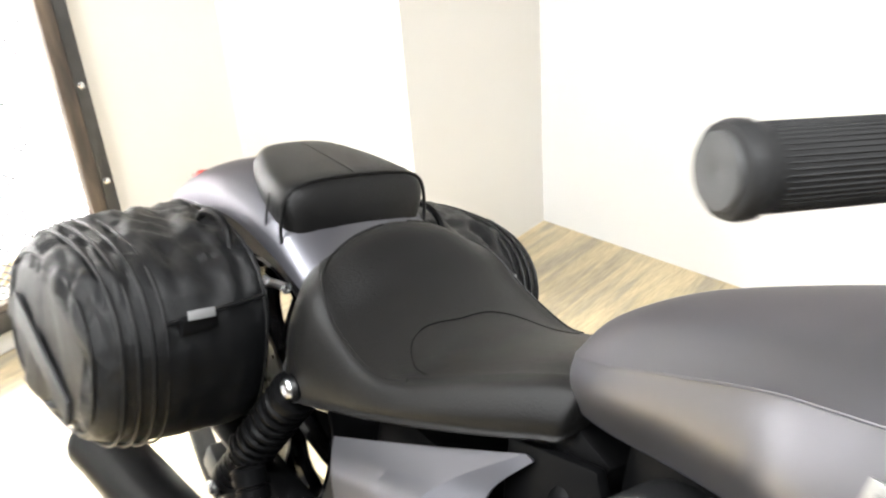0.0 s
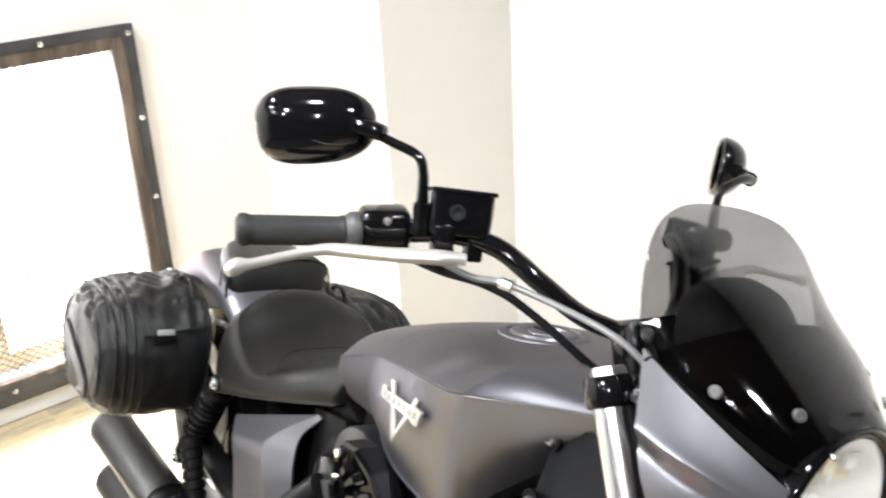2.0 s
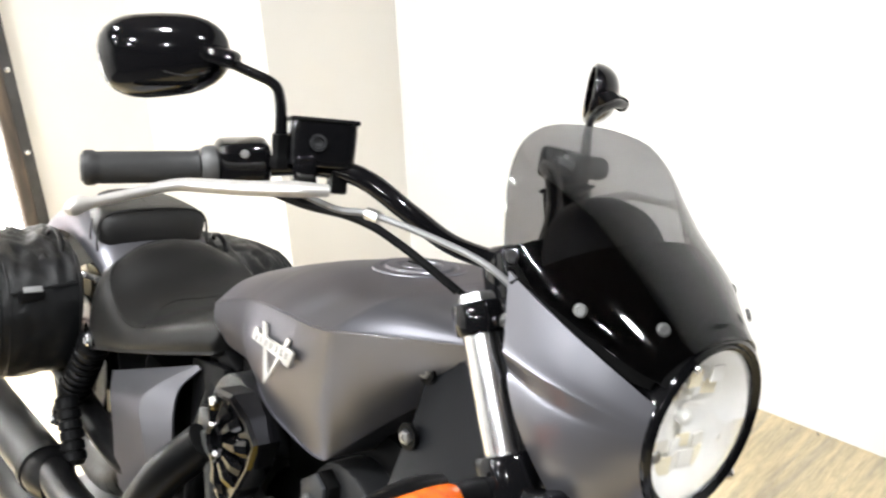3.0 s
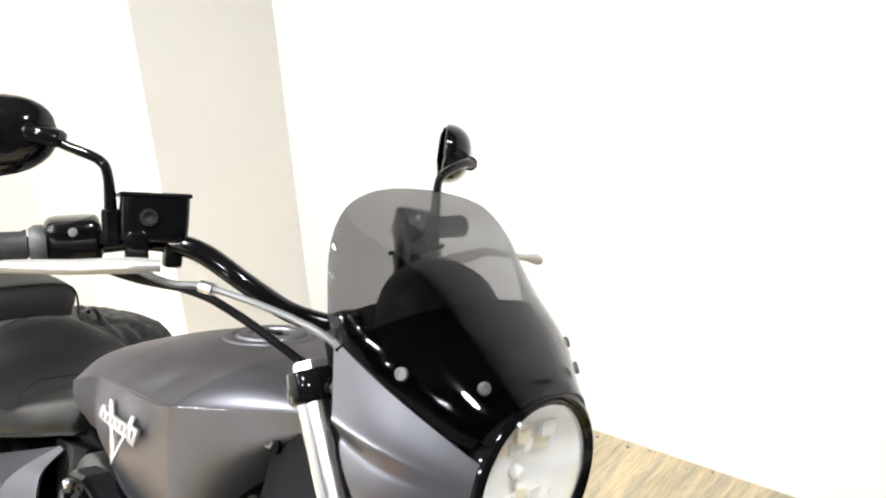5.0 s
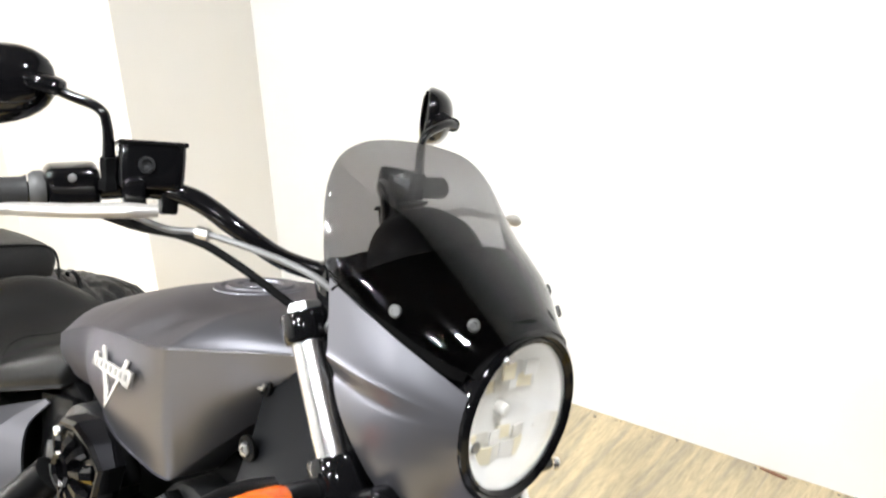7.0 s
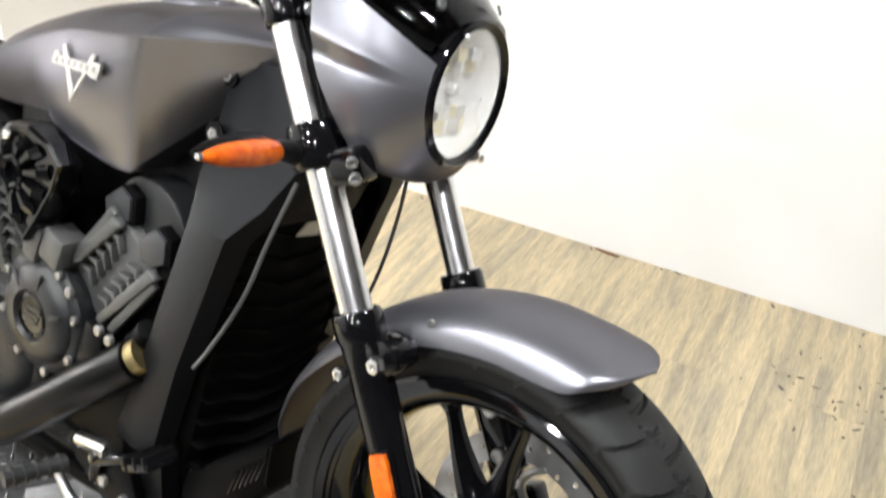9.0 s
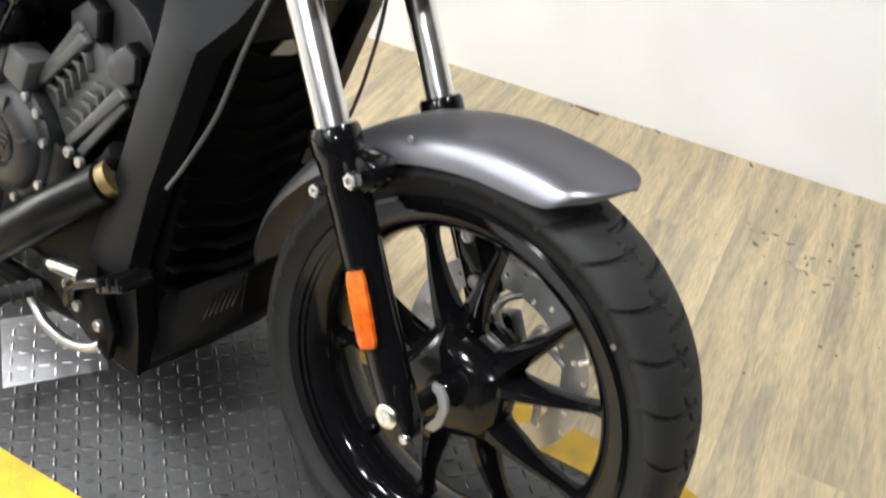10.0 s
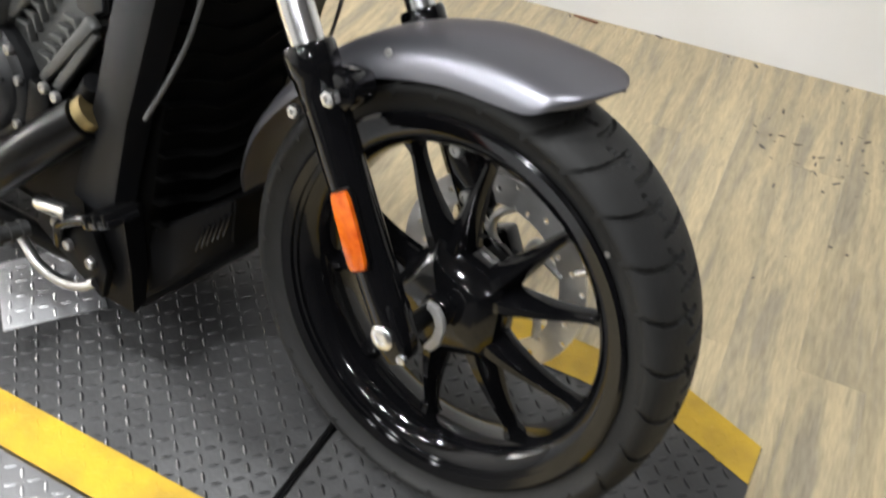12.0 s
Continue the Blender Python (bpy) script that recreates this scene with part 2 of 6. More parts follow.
def window_guard():
    root = tagged(new("window_1"), "low window behind a bolted black frame with expanded metal mesh", "window", kind="structure")
    fy0, fy1, fz0, fz1, w = WY0 - 0.09, 1.122, 0.09, 1.365, 0.082
    for name, y0, y1, z0, z1 in (("frame_board", fy1 - w, fy1, fz0, fz1), ("frame_board", fy0, fy0 + w, fz0, fz1),
                                 ("frame_board", fy0 + w + 0.001, fy1 - w - 0.001, fz1 - w, fz1), ("frame_board", fy0 + w + 0.001, fy1 - w - 0.001, fz0, fz0 + w)):
        bm = B()
        box(bm, pose(XW + 0.021, (y0 + y1) / 2, (z0 + z1) / 2), 0.036, y1 - y0, z1 - z0, 0.004)
        part(name, bm, GUARD, root, "dark stained board with worn edges")
    # flat steel strap with bolt heads on the outer part of each board
    for y0, y1, z0, z1 in ((fy1 - 0.036, fy1 + 0.004, fz0 - 0.004, fz1 + 0.004), (fy0, fy0 + 0.04, fz0, fz1),
                           (fy0 + 0.041, fy1 - 0.037, fz1 - 0.036, fz1 + 0.004), (fy0 + 0.041, fy1 - 0.037, fz0 - 0.004, fz0 + 0.062)):
        bm = B()
        box(bm, pose(XW + 0.042, (y0 + y1) / 2, (z0 + z1) / 2), 0.006, y1 - y0, z1 - z0, 0.0015)
        part("steel_strap", bm, PLATE, root, "black steel strap")
    spots = [(1.103, 1.335)] + [(1.103, 1.023 - 0.3075 * k) for k in range(3)]
    spots += [(0.79 - 0.36 * k, 1.345) for k in range(4)] + [(0.78 - 0.333 * k, 0.136) for k in range(4)]
    for y, z in spots:
        bm = B()
        lathe(bm, [(0.0, 0.008), (0.006, 0.0075), (0.0105, 0.004), (0.0115, 0.0)], pose(XW + 0.0455, y, z, 0, 90, 0), 12)
        part("bolt", bm, CHROME, root, "bright round bolt head")
    # expanded metal: strands that meet in long diamonds
    bm = B()
    dy, dz, r = 0.032, 0.0135, 0.0026
    ny, nz = int((WY1 - WY0) / dy), int((fz1 - fz0 - 2 * w + 0.03) / (2 * dz))
    for j in range(nz + 1):
        zc = fz0 + w - 0.012 + j * 2 * dz
        for s in (1, -1):
            pts = [Vector((GX - 0.012 + (0.002 if k % 2 else -0.002) * s, WY0 + k * dy / 2, zc + s * dz * (0.5 if k % 2 else -0.5) + dz * 0.5 * s)) for k in range(2 * ny + 1)]
            rows = [[bm.verts.new(p + Vector(o)) for o in ((r, 0, r), (-r, 0, r), (0, 0, -r))] for p in pts]
            for a, b in zip(rows, rows[1:]):
                for i in range(3):
                    bm.faces.new((a[i], a[(i + 1) % 3], b[(i + 1) % 3], b[i]))
    tagged(part("expanded_mesh", bm, MESH, root, "grey steel mesh of small diamonds"), kind="stuff")
    # tan post and rail of the window itself
    for y0, y1, z0, z1 in ((0.43, 0.49, 0.235, WZ1), (WY0, WY1, WZ0, 0.235)):
        bm = B()
        box(bm, pose(XW - 0.085, (y0 + y1) / 2, (z0 + z1) / 2), 0.04, y1 - y0, z1 - z0, 0.004)
        part("window_frame", bm, TAN, root, "tan wooden window bar")
    bm = B()
    box(bm, pose(XW - 0.1, (WY0 + WY1) / 2, (WZ0 + WZ1) / 2 + 0.03), 0.006, WY1 - WY0, WZ1 - WZ0 - 0.06)
    pane = part("pane", bm, glass_material("window_glass", (1, 1, 1)), root, "clear glass pane")
    pane.visible_shadow = False


TAN = material("tan_wood", (0.68, 0.50, 0.28), 0.55, 0.0, (0.6, 0.42, 0.22), 8, 0.6, 0.1, 60)
window_guard()
# bright overcast outdoors
bm = B()
box(bm, pose(-5.2, 0.3, 1.2), 0.05, 9, 7)
glow = bpy.data.materials.new("bright_overcast_distance")
glow.use_nodes = True
gb = glow.node_tree.nodes["Principled BSDF"]
gb.inputs["Base Color"].default_value, gb.inputs["Emission Color"].default_value, gb.inputs["Emission Strength"].default_value = (0.8, 0.8, 0.8, 1), (0.95, 0.975, 1, 1), 2.2
thing("backdrop", bm, glow, "bright white daylight haze outdoors", "backdrop", kind="structure")
# ceiling lamps of the shop
LAMP_SPOTS = [(-1.4, -0.5), (0.1, -0.3), (1.6, 0.4), (-1.4, -2.0), (0.1, -2.0), (1.6, -2.4), (-1.4, -3.6), (0.1, -3.6)]


def ceiling_lamp(x, y):
    root = tagged(new("ceiling_lamp"), "round white ceiling lamp", "lamp", "ceiling lamps")
    root.matrix_world = pose(x, y, CEIL)
    bm = B()
    lathe(bm, [(0.0, -0.0), (0.085, -0.0), (0.095, -0.03), (0.09, -0.06), (0.075, -0.06), (0.075, -0.02), (0.0, -0.02)], Matrix(), 28)
    part("housing", bm, WALL, root)
    area("ceiling_lamp_light", pose(x, y, CEIL - 0.065), 0.2, 0.2, 63, (0.965, 0.985, 1.0), True)


for lx, ly in LAMP_SPOTS:
    ceiling_lamp(lx, ly)

# ---- the lift table ----
TZ = 0.402
LIFT = pose(0.551, 0.005, 0, 0, 0, -3.6)


def tread(bm, x0, x1, y0, y1, keep, pitch=0.0235):
    """Raised lens-shaped bars, turned by turns, inside an outline."""
    n, k = int((x1 - x0) / pitch), int((y1 - y0) / pitch)
    for i in range(n):
        for j in range(k):
            x, y = x0 + (i + 0.5) * pitch, y0 + (j + 0.5) * pitch
            if not keep(x, y):
                continue
            a = radians(45 if (i + j) % 2 else -45)
            c, q, l, w, h = math.cos(a), math.sin(a), 0.0108, 0.0031, 0.0016
            ring = [bm.verts.new((x + u * c - v * q, y + u * q + v * c, TZ + zz)) for u, v, zz in
                    ((-l, 0, 0), (-l * .45, -w, 0), (l * .45, -w, 0), (l, 0, 0), (l * .45, w, 0), (-l * .45, w, 0))]
            a0, a1 = (bm.verts.new((x + u * c, y + u * q, TZ + h)) for u in (-l * .6, l * .6))
            for f in ((ring[0], ring[1], a0), (ring[1], ring[2], a1, a0), (ring[2], ring[3], a1), (ring[3], ring[4], a1), (ring[4], ring[5], a0, a1), (ring[5], ring[0], a0)):
                bm.faces.new(f)


def lift_table():
    root = tagged(new("motorcycle_lift_table"), "dark tread plate lift table with yellow edge lines", "lift table")
    root.matrix_world = LIFT
    y0, y1, w = -0.105, 0.535, 0.078
    decks = (("deck", [(-1.62, y0), (-0.007, y0), (-0.007, y1), (-1.62, y1)]),
             ("end_flap", [(0.007, y0), (0.45, y0), (0.602, y0 + 0.06), (0.602, y1 - 0.06), (0.45, y1), (0.007, y1)]))
    for name, out in decks:
        bm = B()
        slab(bm, [(x, y, TZ - 0.012) for x, y in out], (0, 0, 0.012), 0.0015)
        part(name, bm, PLATE, root, "dark worn steel tread plate")
    for near in (True, False):
        f = (lambda x, d: y0 + d + max(0.0, x - 0.45) * 0.395) if near else (lambda x, d: y1 - d - max(0.0, x - 0.45) * 0.395)
        for xs in ((-1.615, -0.009), (0.009, 0.45, 0.600)):
            bm = B()
            slab(bm, [(x, f(x, 0.0), TZ + 0.0003) for x in xs] + [(x, f(x, w), TZ + 0.0003) for x in xs[::-1]], (0, 0, 0.0009))
            part("edge_line", bm, YELLOW, root, "worn yellow painted line")
    in_line = lambda x, y: y < y0 + w + max(0.0, x - 0.45) * 0.395 or y > y1 - w - max(0.0, x - 0.45) * 0.395
    inside = lambda x, y: y0 + 0.012 + max(0.0, x - 0.45) * 0.395 < y < y1 - 0.012 - max(0.0, x - 0.45) * 0.395 and abs(x) > 0.02
    diamond = lambda x, y: abs((x + 0.592) * .643 + (y - 0.181) * .766) < 0.082 and abs((x + 0.592) * .766 - (y - 0.181) * .643) < 0.082
    bm = B()
    near = lambda x, y: -0.16 < x < 0.40
    plain = lambda x, y: inside(x, y) and not in_line(x, y) and not diamond(x, y)
    tread(bm, -1.35, 0.59, y0, y1, lambda x, y: plain(x, y) and not near(x, y))
    tagged(part("tread_relief", bm, WORN, root, "raised tread bars"), kind="stuff")
    pitch = 0.0235
    shapes = []
    for turn in (0, 1):
        one = B()
        tread(one, -pitch / 2, pitch * 0.51, -pitch / 2, pitch * 0.51, lambda x, y: True)
        bmesh.ops.rotate(one, cent=(0, 0, 0), matrix=Matrix.Rotation(radians(90 * turn), 3, "Z"), verts=one.verts)
        me = mesh_of("tread_bar", one)
        me.materials.append(WORN)
        shapes.append(me)
    for i in range(int((0.59 + 1.35) / pitch)):
        for j in range(int((y1 - y0) / pitch)):
            x, y = -1.35 + (i + 0.5) * pitch, y0 + (j + 0.5) * pitch
            if plain(x, y) and near(x, y):
                ob = new("tread_bar", shapes[(i + j) % 2])
                ob.parent, ob.location = root, (x, y, 0)
    bm = B()
    tread(bm, -1.35, 0.59, y0, y1, lambda x, y: inside(x, y) and in_line(x, y))
    tagged(part("painted_tread_relief", bm, YELLOW, root, "raised tread bars under yellow paint"), kind="stuff")
    # bright square set cornerwise into the deck
    bm = B()
    c = (-0.592, 0.181)
    slab(bm, [(c[0] + .1204 * math.cos(radians(a)), c[1] + .1204 * math.sin(radians(a)), TZ + 0.0005) for a in (5, 95, 185, 275)], (0, 0, 0.002), 0.0006)
    part("bright_panel", bm, SILVER, root, "bright square aluminium tread panel")
    bm = B()
    tread(bm, -0.76, -0.42, 0.02, 0.34, diamond, 0.026)
    bmesh.ops.translate(bm, vec=(0, 0, 0.0026), verts=bm.verts)
    tagged(part("bright_tread_relief", bm, SILVER, root), kind="stuff")
    bm = B()
    slab(bm, [(-0.98, y0 - 0.5, TZ - 0.014), (-0.32, y0 - 0.5, TZ - 0.014), (-0.085, y0 - 0.004, TZ - 0.014), (-0.98, y0 - 0.004, TZ - 0.014)], (0, 0, 0.012), 0.0015)
    part("side_deck", bm, SILVER, root, "bright aluminium tread plate side deck")
    bm = B()
    tread(bm, -0.975, -0.05, y0 - 0.5, y0 - 0.004, lambda x, y: y < y0 - 0.015 and x < -0.10 + (y - y0) * 0.47)
    bmesh.ops.translate(bm, vec=(0, 0, -0.002), verts=bm.verts)
    tagged(part("bright_tread_relief", bm, SILVER, root), kind="stuff")
    bm = B()
    lathe(bm, [(0.0, 0.001), (0.004, 0.001), (0.006, 0.003), (0.009, 0.0025), (0.0105, 0.0)], pose(-0.132, y0 - 0.035, TZ - 0.002), 12)
    part("deck_screw", bm, STEEL, root)
    bm = B()
    tube(bm, [(0, y0 + 0.003, TZ - 0.007), (0, y1 - 0.003, TZ - 0.007)], 0.0062, 10, 1)
    part("hinge_rod", bm, SATIN, root, "black hinge rod")
    for x in (-1.42, -0.25):
        bm = B()
        box(bm, pose(x, 0.21, TZ / 2 - 0.01), 0.08, 0.5, TZ - 0.02, 0.004)
        part("leg_frame", bm, SATIN, root)
    for y in (0.02, 0.40):
        bm = B()
        box(bm, pose(-0.56, y, TZ - 0.052), 2.04, 0.05, 0.075, 0.004)
        part("rail", bm, SATIN, root)
    return root


lift = lift_table()

# ---- the motorcycle: x ahead, y to its left, z up, leaning on its stand ----
BIKE = Matrix(((0.98255, 0.18042, 0.04519, 0.7212), (-0.18600, 0.95311, 0.23874, 0.1829), (0.0, -0.24298, 0.97003, 0.4052), (0, 0, 0, 1)))
bike = tagged(new("motorcycle"), "satin grey cruiser motorcycle with black saddlebags, leaning on its stand", "motorcycle")
bike.matrix_world = BIKE
AXLE = Vector((-0.006, 0, 0.315))
ACROSS = Matrix.Rotation(radians(-90), 4, "X")  # z of a lathe turned to the bike's left


def tyre_mesh(parent, m, r_out, r_bead, half, seg=1260, cross=76, grooved=True):
    """A tyre with its tread grooves cut into the crown."""
    prof, dist, tot = [], [], 0.0
    for a in np.linspace(-1, 1, cross):
        th = a * 1.95
        rr = r_bead + (r_out - r_bead) * (max(0.0, math.cos(th * 0.80)) ** 0.60)
        yy = half * math.sin(th) if abs(th) < 1.57 else math.copysign(half * (1 - 0.18 * (abs(th) - 1.57) / 0.38), th)
        prof.append((rr, yy))
    verts, faces = [], []
    for k in range(seg):
        t = 2 * math.pi * k / seg
        for i, (r, y) in enumerate(prof):
            u = -1 + 2 * i / (cross - 1)
            cut = 0.0
            if grooved and abs(u) < 0.84:
                turn = t * 30 / (2 * math.pi) + 0.80 * u * u + 0.10 * u
                near, far = turn % 1.0, (turn + 0.5) % 1.0
                wide = 0.058 * (1 - 0.45 * abs(u))
                if (u < 0.10 and min(near, 1 - near) < wide) or (u > -0.10 and min(far, 1 - far) < wide):
                    cut = 0.006
                tick = ((near + 0.5) % 1.0) - 0.5
                if abs(u + 0.06 - 0.22 * tick) < 0.022 and abs(tick) < 0.30:
                    cut = 0.006
            verts.append(m @ Vector(((r - cut) * math.cos(t), (r - cut) * math.sin(t), y)))
    inner = [(r_bead - 0.02, half * 0.6), (r_bead - 0.02, -half * 0.6)]
    n = cross
    for k in range(seg):
        k2 = (k + 1) % seg
        for i in range(n - 1):
            faces.append((k * n + i, k2 * n + i, k2 * n + i + 1, k * n + i + 1))
    base = len(verts)
    for k in range(seg):
        t = 2 * math.pi * k / seg
        for r, y in inner:
            verts.append(m @ Vector((r * math.cos(t), r * math.sin(t), y)))
    for k in range(seg):
        k2 = (k + 1) % seg
        a, b = base + 2 * k, base + 2 * k2
        faces.append((k * n + n - 1, k2 * n + n - 1, b, a))
        faces.append((a, b, b + 1, a + 1))
        faces.append((a + 1, b + 1, k2 * n, k * n))
    me = bpy.data.meshes.new("tyre")
    me.from_pydata([tuple(v) for v in verts], [], faces)
    me.polygons.foreach_set("use_smooth", [True] * len(me.polygons))
    me.set_sharp_from_angle(angle=radians(42))
    me.materials.append(TYRE)
    ob = new("tyre", me)
    ob.parent = parent
    return tagged(ob, "black road tyre with angled tread grooves")


def front_wheel():
    wheel = new("front_wheel")
    wheel.parent = bike
    m = Matrix.Translation(AXLE) @ ACROSS
    tyre_mesh(wheel, m, 0.322, 0.264, 0.075)
    bm = B()
    lathe(bm, [(0.262, -0.069), (0.267, -0.066), (0.265, -0.058), (0.252, -0.050), (0.240, -0.040), (0.228, -0.016), (0.228, 0.016), (0.240, 0.040), (0.252, 0.050), (0.265, 0.058),
               (0.267, 0.066), (0.262, 0.069), (0.249, 0.066), (0.251, 0.061), (0.243, 0.059), (0.244, 0.054), (0.234, 0.051), (0.222, 0.040), (0.215, 0.018), (0.215, -0.018), (0.222, -0.040), (0.234, -0.051), (0.244, -0.054), (0.243, -0.059), (0.251, -0.061), (0.249, -0.066)], m, 96, True)
    part("rim", bm, GLOSS, wheel, "gloss black cast rim")
    bm = B()
    lathe(bm, [(0.012, -0.070), (0.021, -0.070), (0.024, -0.064), (0.026, -0.050), (0.050, 0.0), (0.055, 0.04), (0.062, 0.055), (0.062, 0.062), (0.012, 0.062)], m, 10)
    part("hub", bm, GLOSS, wheel, "gloss black hub")
    bm = B()
    lathe(bm, [(0.0, -0.060), (0.066, -0.057), (0.094, -0.036), (0.098, -0.018), (0.098, 0.006), (0.084, 0.016), (0.0, 0.016)], m @ Matrix.Rotation(radians(-38.75), 4, "Z"), 5)
    bmesh.ops.bevel(bm, geom=bm.edges[:], offset=0.0025, segments=1, affect="EDGES")
    part("hub_block", bm, GLOSS, wheel, "five-sided gloss black hub block")
    for k in range(5):
        for da in (18.0, 51.5):
            a = radians(da + 72 * k)
            d = Vector((math.cos(a), 0, math.sin(a)))
            lean_a = radians(da + 72 * k + (11 if da < 30 else -11))
            e = Vector((math.cos(lean_a), 0, math.sin(lean_a)))
            t = d.cross(Vector((0, 1, 0)))
            bm = B()
            rings = []
            for f, wid, dep, y in ((0.0, 0.027, 0.030, -0.012), (0.25, 0.019, 0.025, -0.016), (0.6, 0.0110, 0.018, -0.010), (0.88, 0.0085, 0.014, 0.0), (1.0, 0.017, 0.017, 0.0)):
                c = AXLE + (e * 0.058).lerp(d * 0.216, f) + Vector((0, y, 0))
                yv = Vector((0, 1, 0))
                rings.append([c + t * wid * sx + yv * dep * sy for sx, sy in ((-1, 0.6), (-0.35, 1), (0.35, 1), (1, 0.6), (1, -0.2), (0.3, -1), (-0.3, -1), (-1, -0.2))])
            loft(bm, rings, 1, 4)
            part("spoke", bm, GLOSS, wheel)
    d = Vector((math.cos(radians(36.3)), 0, math.sin(radians(36.3))))
    bm = B()
    tube(bm, [AXLE + d * 0.218, AXLE + d * 0.196], 0.004, 10, 1)
    valve = part("valve_stem", bm, RUBBER, wheel)
    bm = B()
    tube(bm, [AXLE + d * 0.198, AXLE + d * 0.182], 0.0052, 10, 1)
    part("valve_cap", bm, CHROME, valve, "bright valve cap")
    bm = B()
    lathe(bm, [(0.0, 0.0012), (0.0035, 0.001), (0.004, 0.0)], Matrix.Translation((0.193, -0.0725, 0.509)) @ Matrix.Rotation(radians(90), 4, "X"), 14)
    part("chalk_dot", bm, DSTEEL, wheel, "pale grey dot on the tyre")
    return wheel


front_wheel()

FORK_DIR = Vector((-0.517, 0, 0.856))


def fork_pt(d, y=-0.134):
    return Vector((-0.02, y, 0.312)) + FORK_DIR * d


def fork_leg(s):
    leg = new("fork_leg")
    leg.parent = bike
    fm = Matrix.Translation(fork_pt(0)) @ FORK_DIR.to_track_quat("Z", "Y").to_matrix().to_4x4()
    bm = B()
    lathe(bm, [(0.0, -0.012), (0.022, -0.012), (0.026, 0.0), (0.027, 0.05), (0.029, 0.3), (0.031, 0.33), (0.034, 0.335), (0.034, 0.362), (0.031, 0.368), (0.0, 0.368)], fm, 28)
    part("lower_leg", mirrored(bm, s), GLOSS, leg, "gloss black fork slider")
    bm = B()
    lathe(bm, [(0.0, 0.36), (0.0225, 0.36), (0.0225, 0.738), (0.0, 0.738)], fm, 28)
    part("stanchion", mirrored(bm, s), CHROME, leg, "chrome fork tube")
    bm = B()
    lathe(bm, [(0.0, 0.729), (0.027, 0.729), (0.029, 0.733), (0.029, 0.757), (0.027, 0.762), (0.0, 0.762)], fm, 28)
    part("upper_clamp_ring", mirrored(bm, s), GLOSS, leg)
    bm = B()
    lathe(bm, [(0.0, 0.760), (0.021, 0.760), (0.021, 0.768), (0.018, 0.772), (0.0, 0.772)], fm, 6)
    part("fork_cap", mirrored(bm, s), STEEL, leg, "bright hexagon fork cap")
    bm = B()
    lathe(bm, [(0.0, 0.548), (0.032, 0.548), (0.035, 0.553), (0.035, 0.6), (0.032, 0.606), (0.0, 0.606)], fm, 28)
    part("lower_clamp_ring", mirrored(bm, s), GLOSS, leg)
    return leg


for side in (-1, 1):
    fork_leg(side)


def fender():
    bm = B()
    rings = []
    for ang, r, half, edge in ((68.6, 0.380, 0.004, 0.379), (69.6, 0.377, 0.034, 0.369), (71.5, 0.374, 0.066, 0.356), (74.5, 0.371, 0.088, 0.342), (77.5, 0.370, 0.094, 0.327), (84, 0.367, 0.094, 0.317), (97, 0.364, 0.094, 0.313), (112, 0.362, 0.094, 0.313),
                               (126, 0.362, 0.094, 0.318), (140, 0.362, 0.090, 0.328), (158, 0.362, 0.080, 0.342), (172, 0.364, 0.064, 0.354), (179, 0.365, 0.048, 0.359)):
        a = radians(ang)
        d = Vector((math.cos(a), 0, math.sin(a)))
        ring = []
        for u in np.linspace(-1, 1, 19):
            w = abs(u) * 1.5708
            yy = math.copysign(half * math.sin(w) ** 0.85, u)
            rr = edge + (r - edge) * max(0.0, math.cos(w)) ** 0.75
            ring.append(AXLE + d * rr + Vector((0, yy, 0)))
        rings.append(ring)
    loft(bm, rings, 1, 4, False)
    solid(bm, 0.004)
    return part("front_fender", bm, PAINT, bike, "satin grey front fender")


fender()


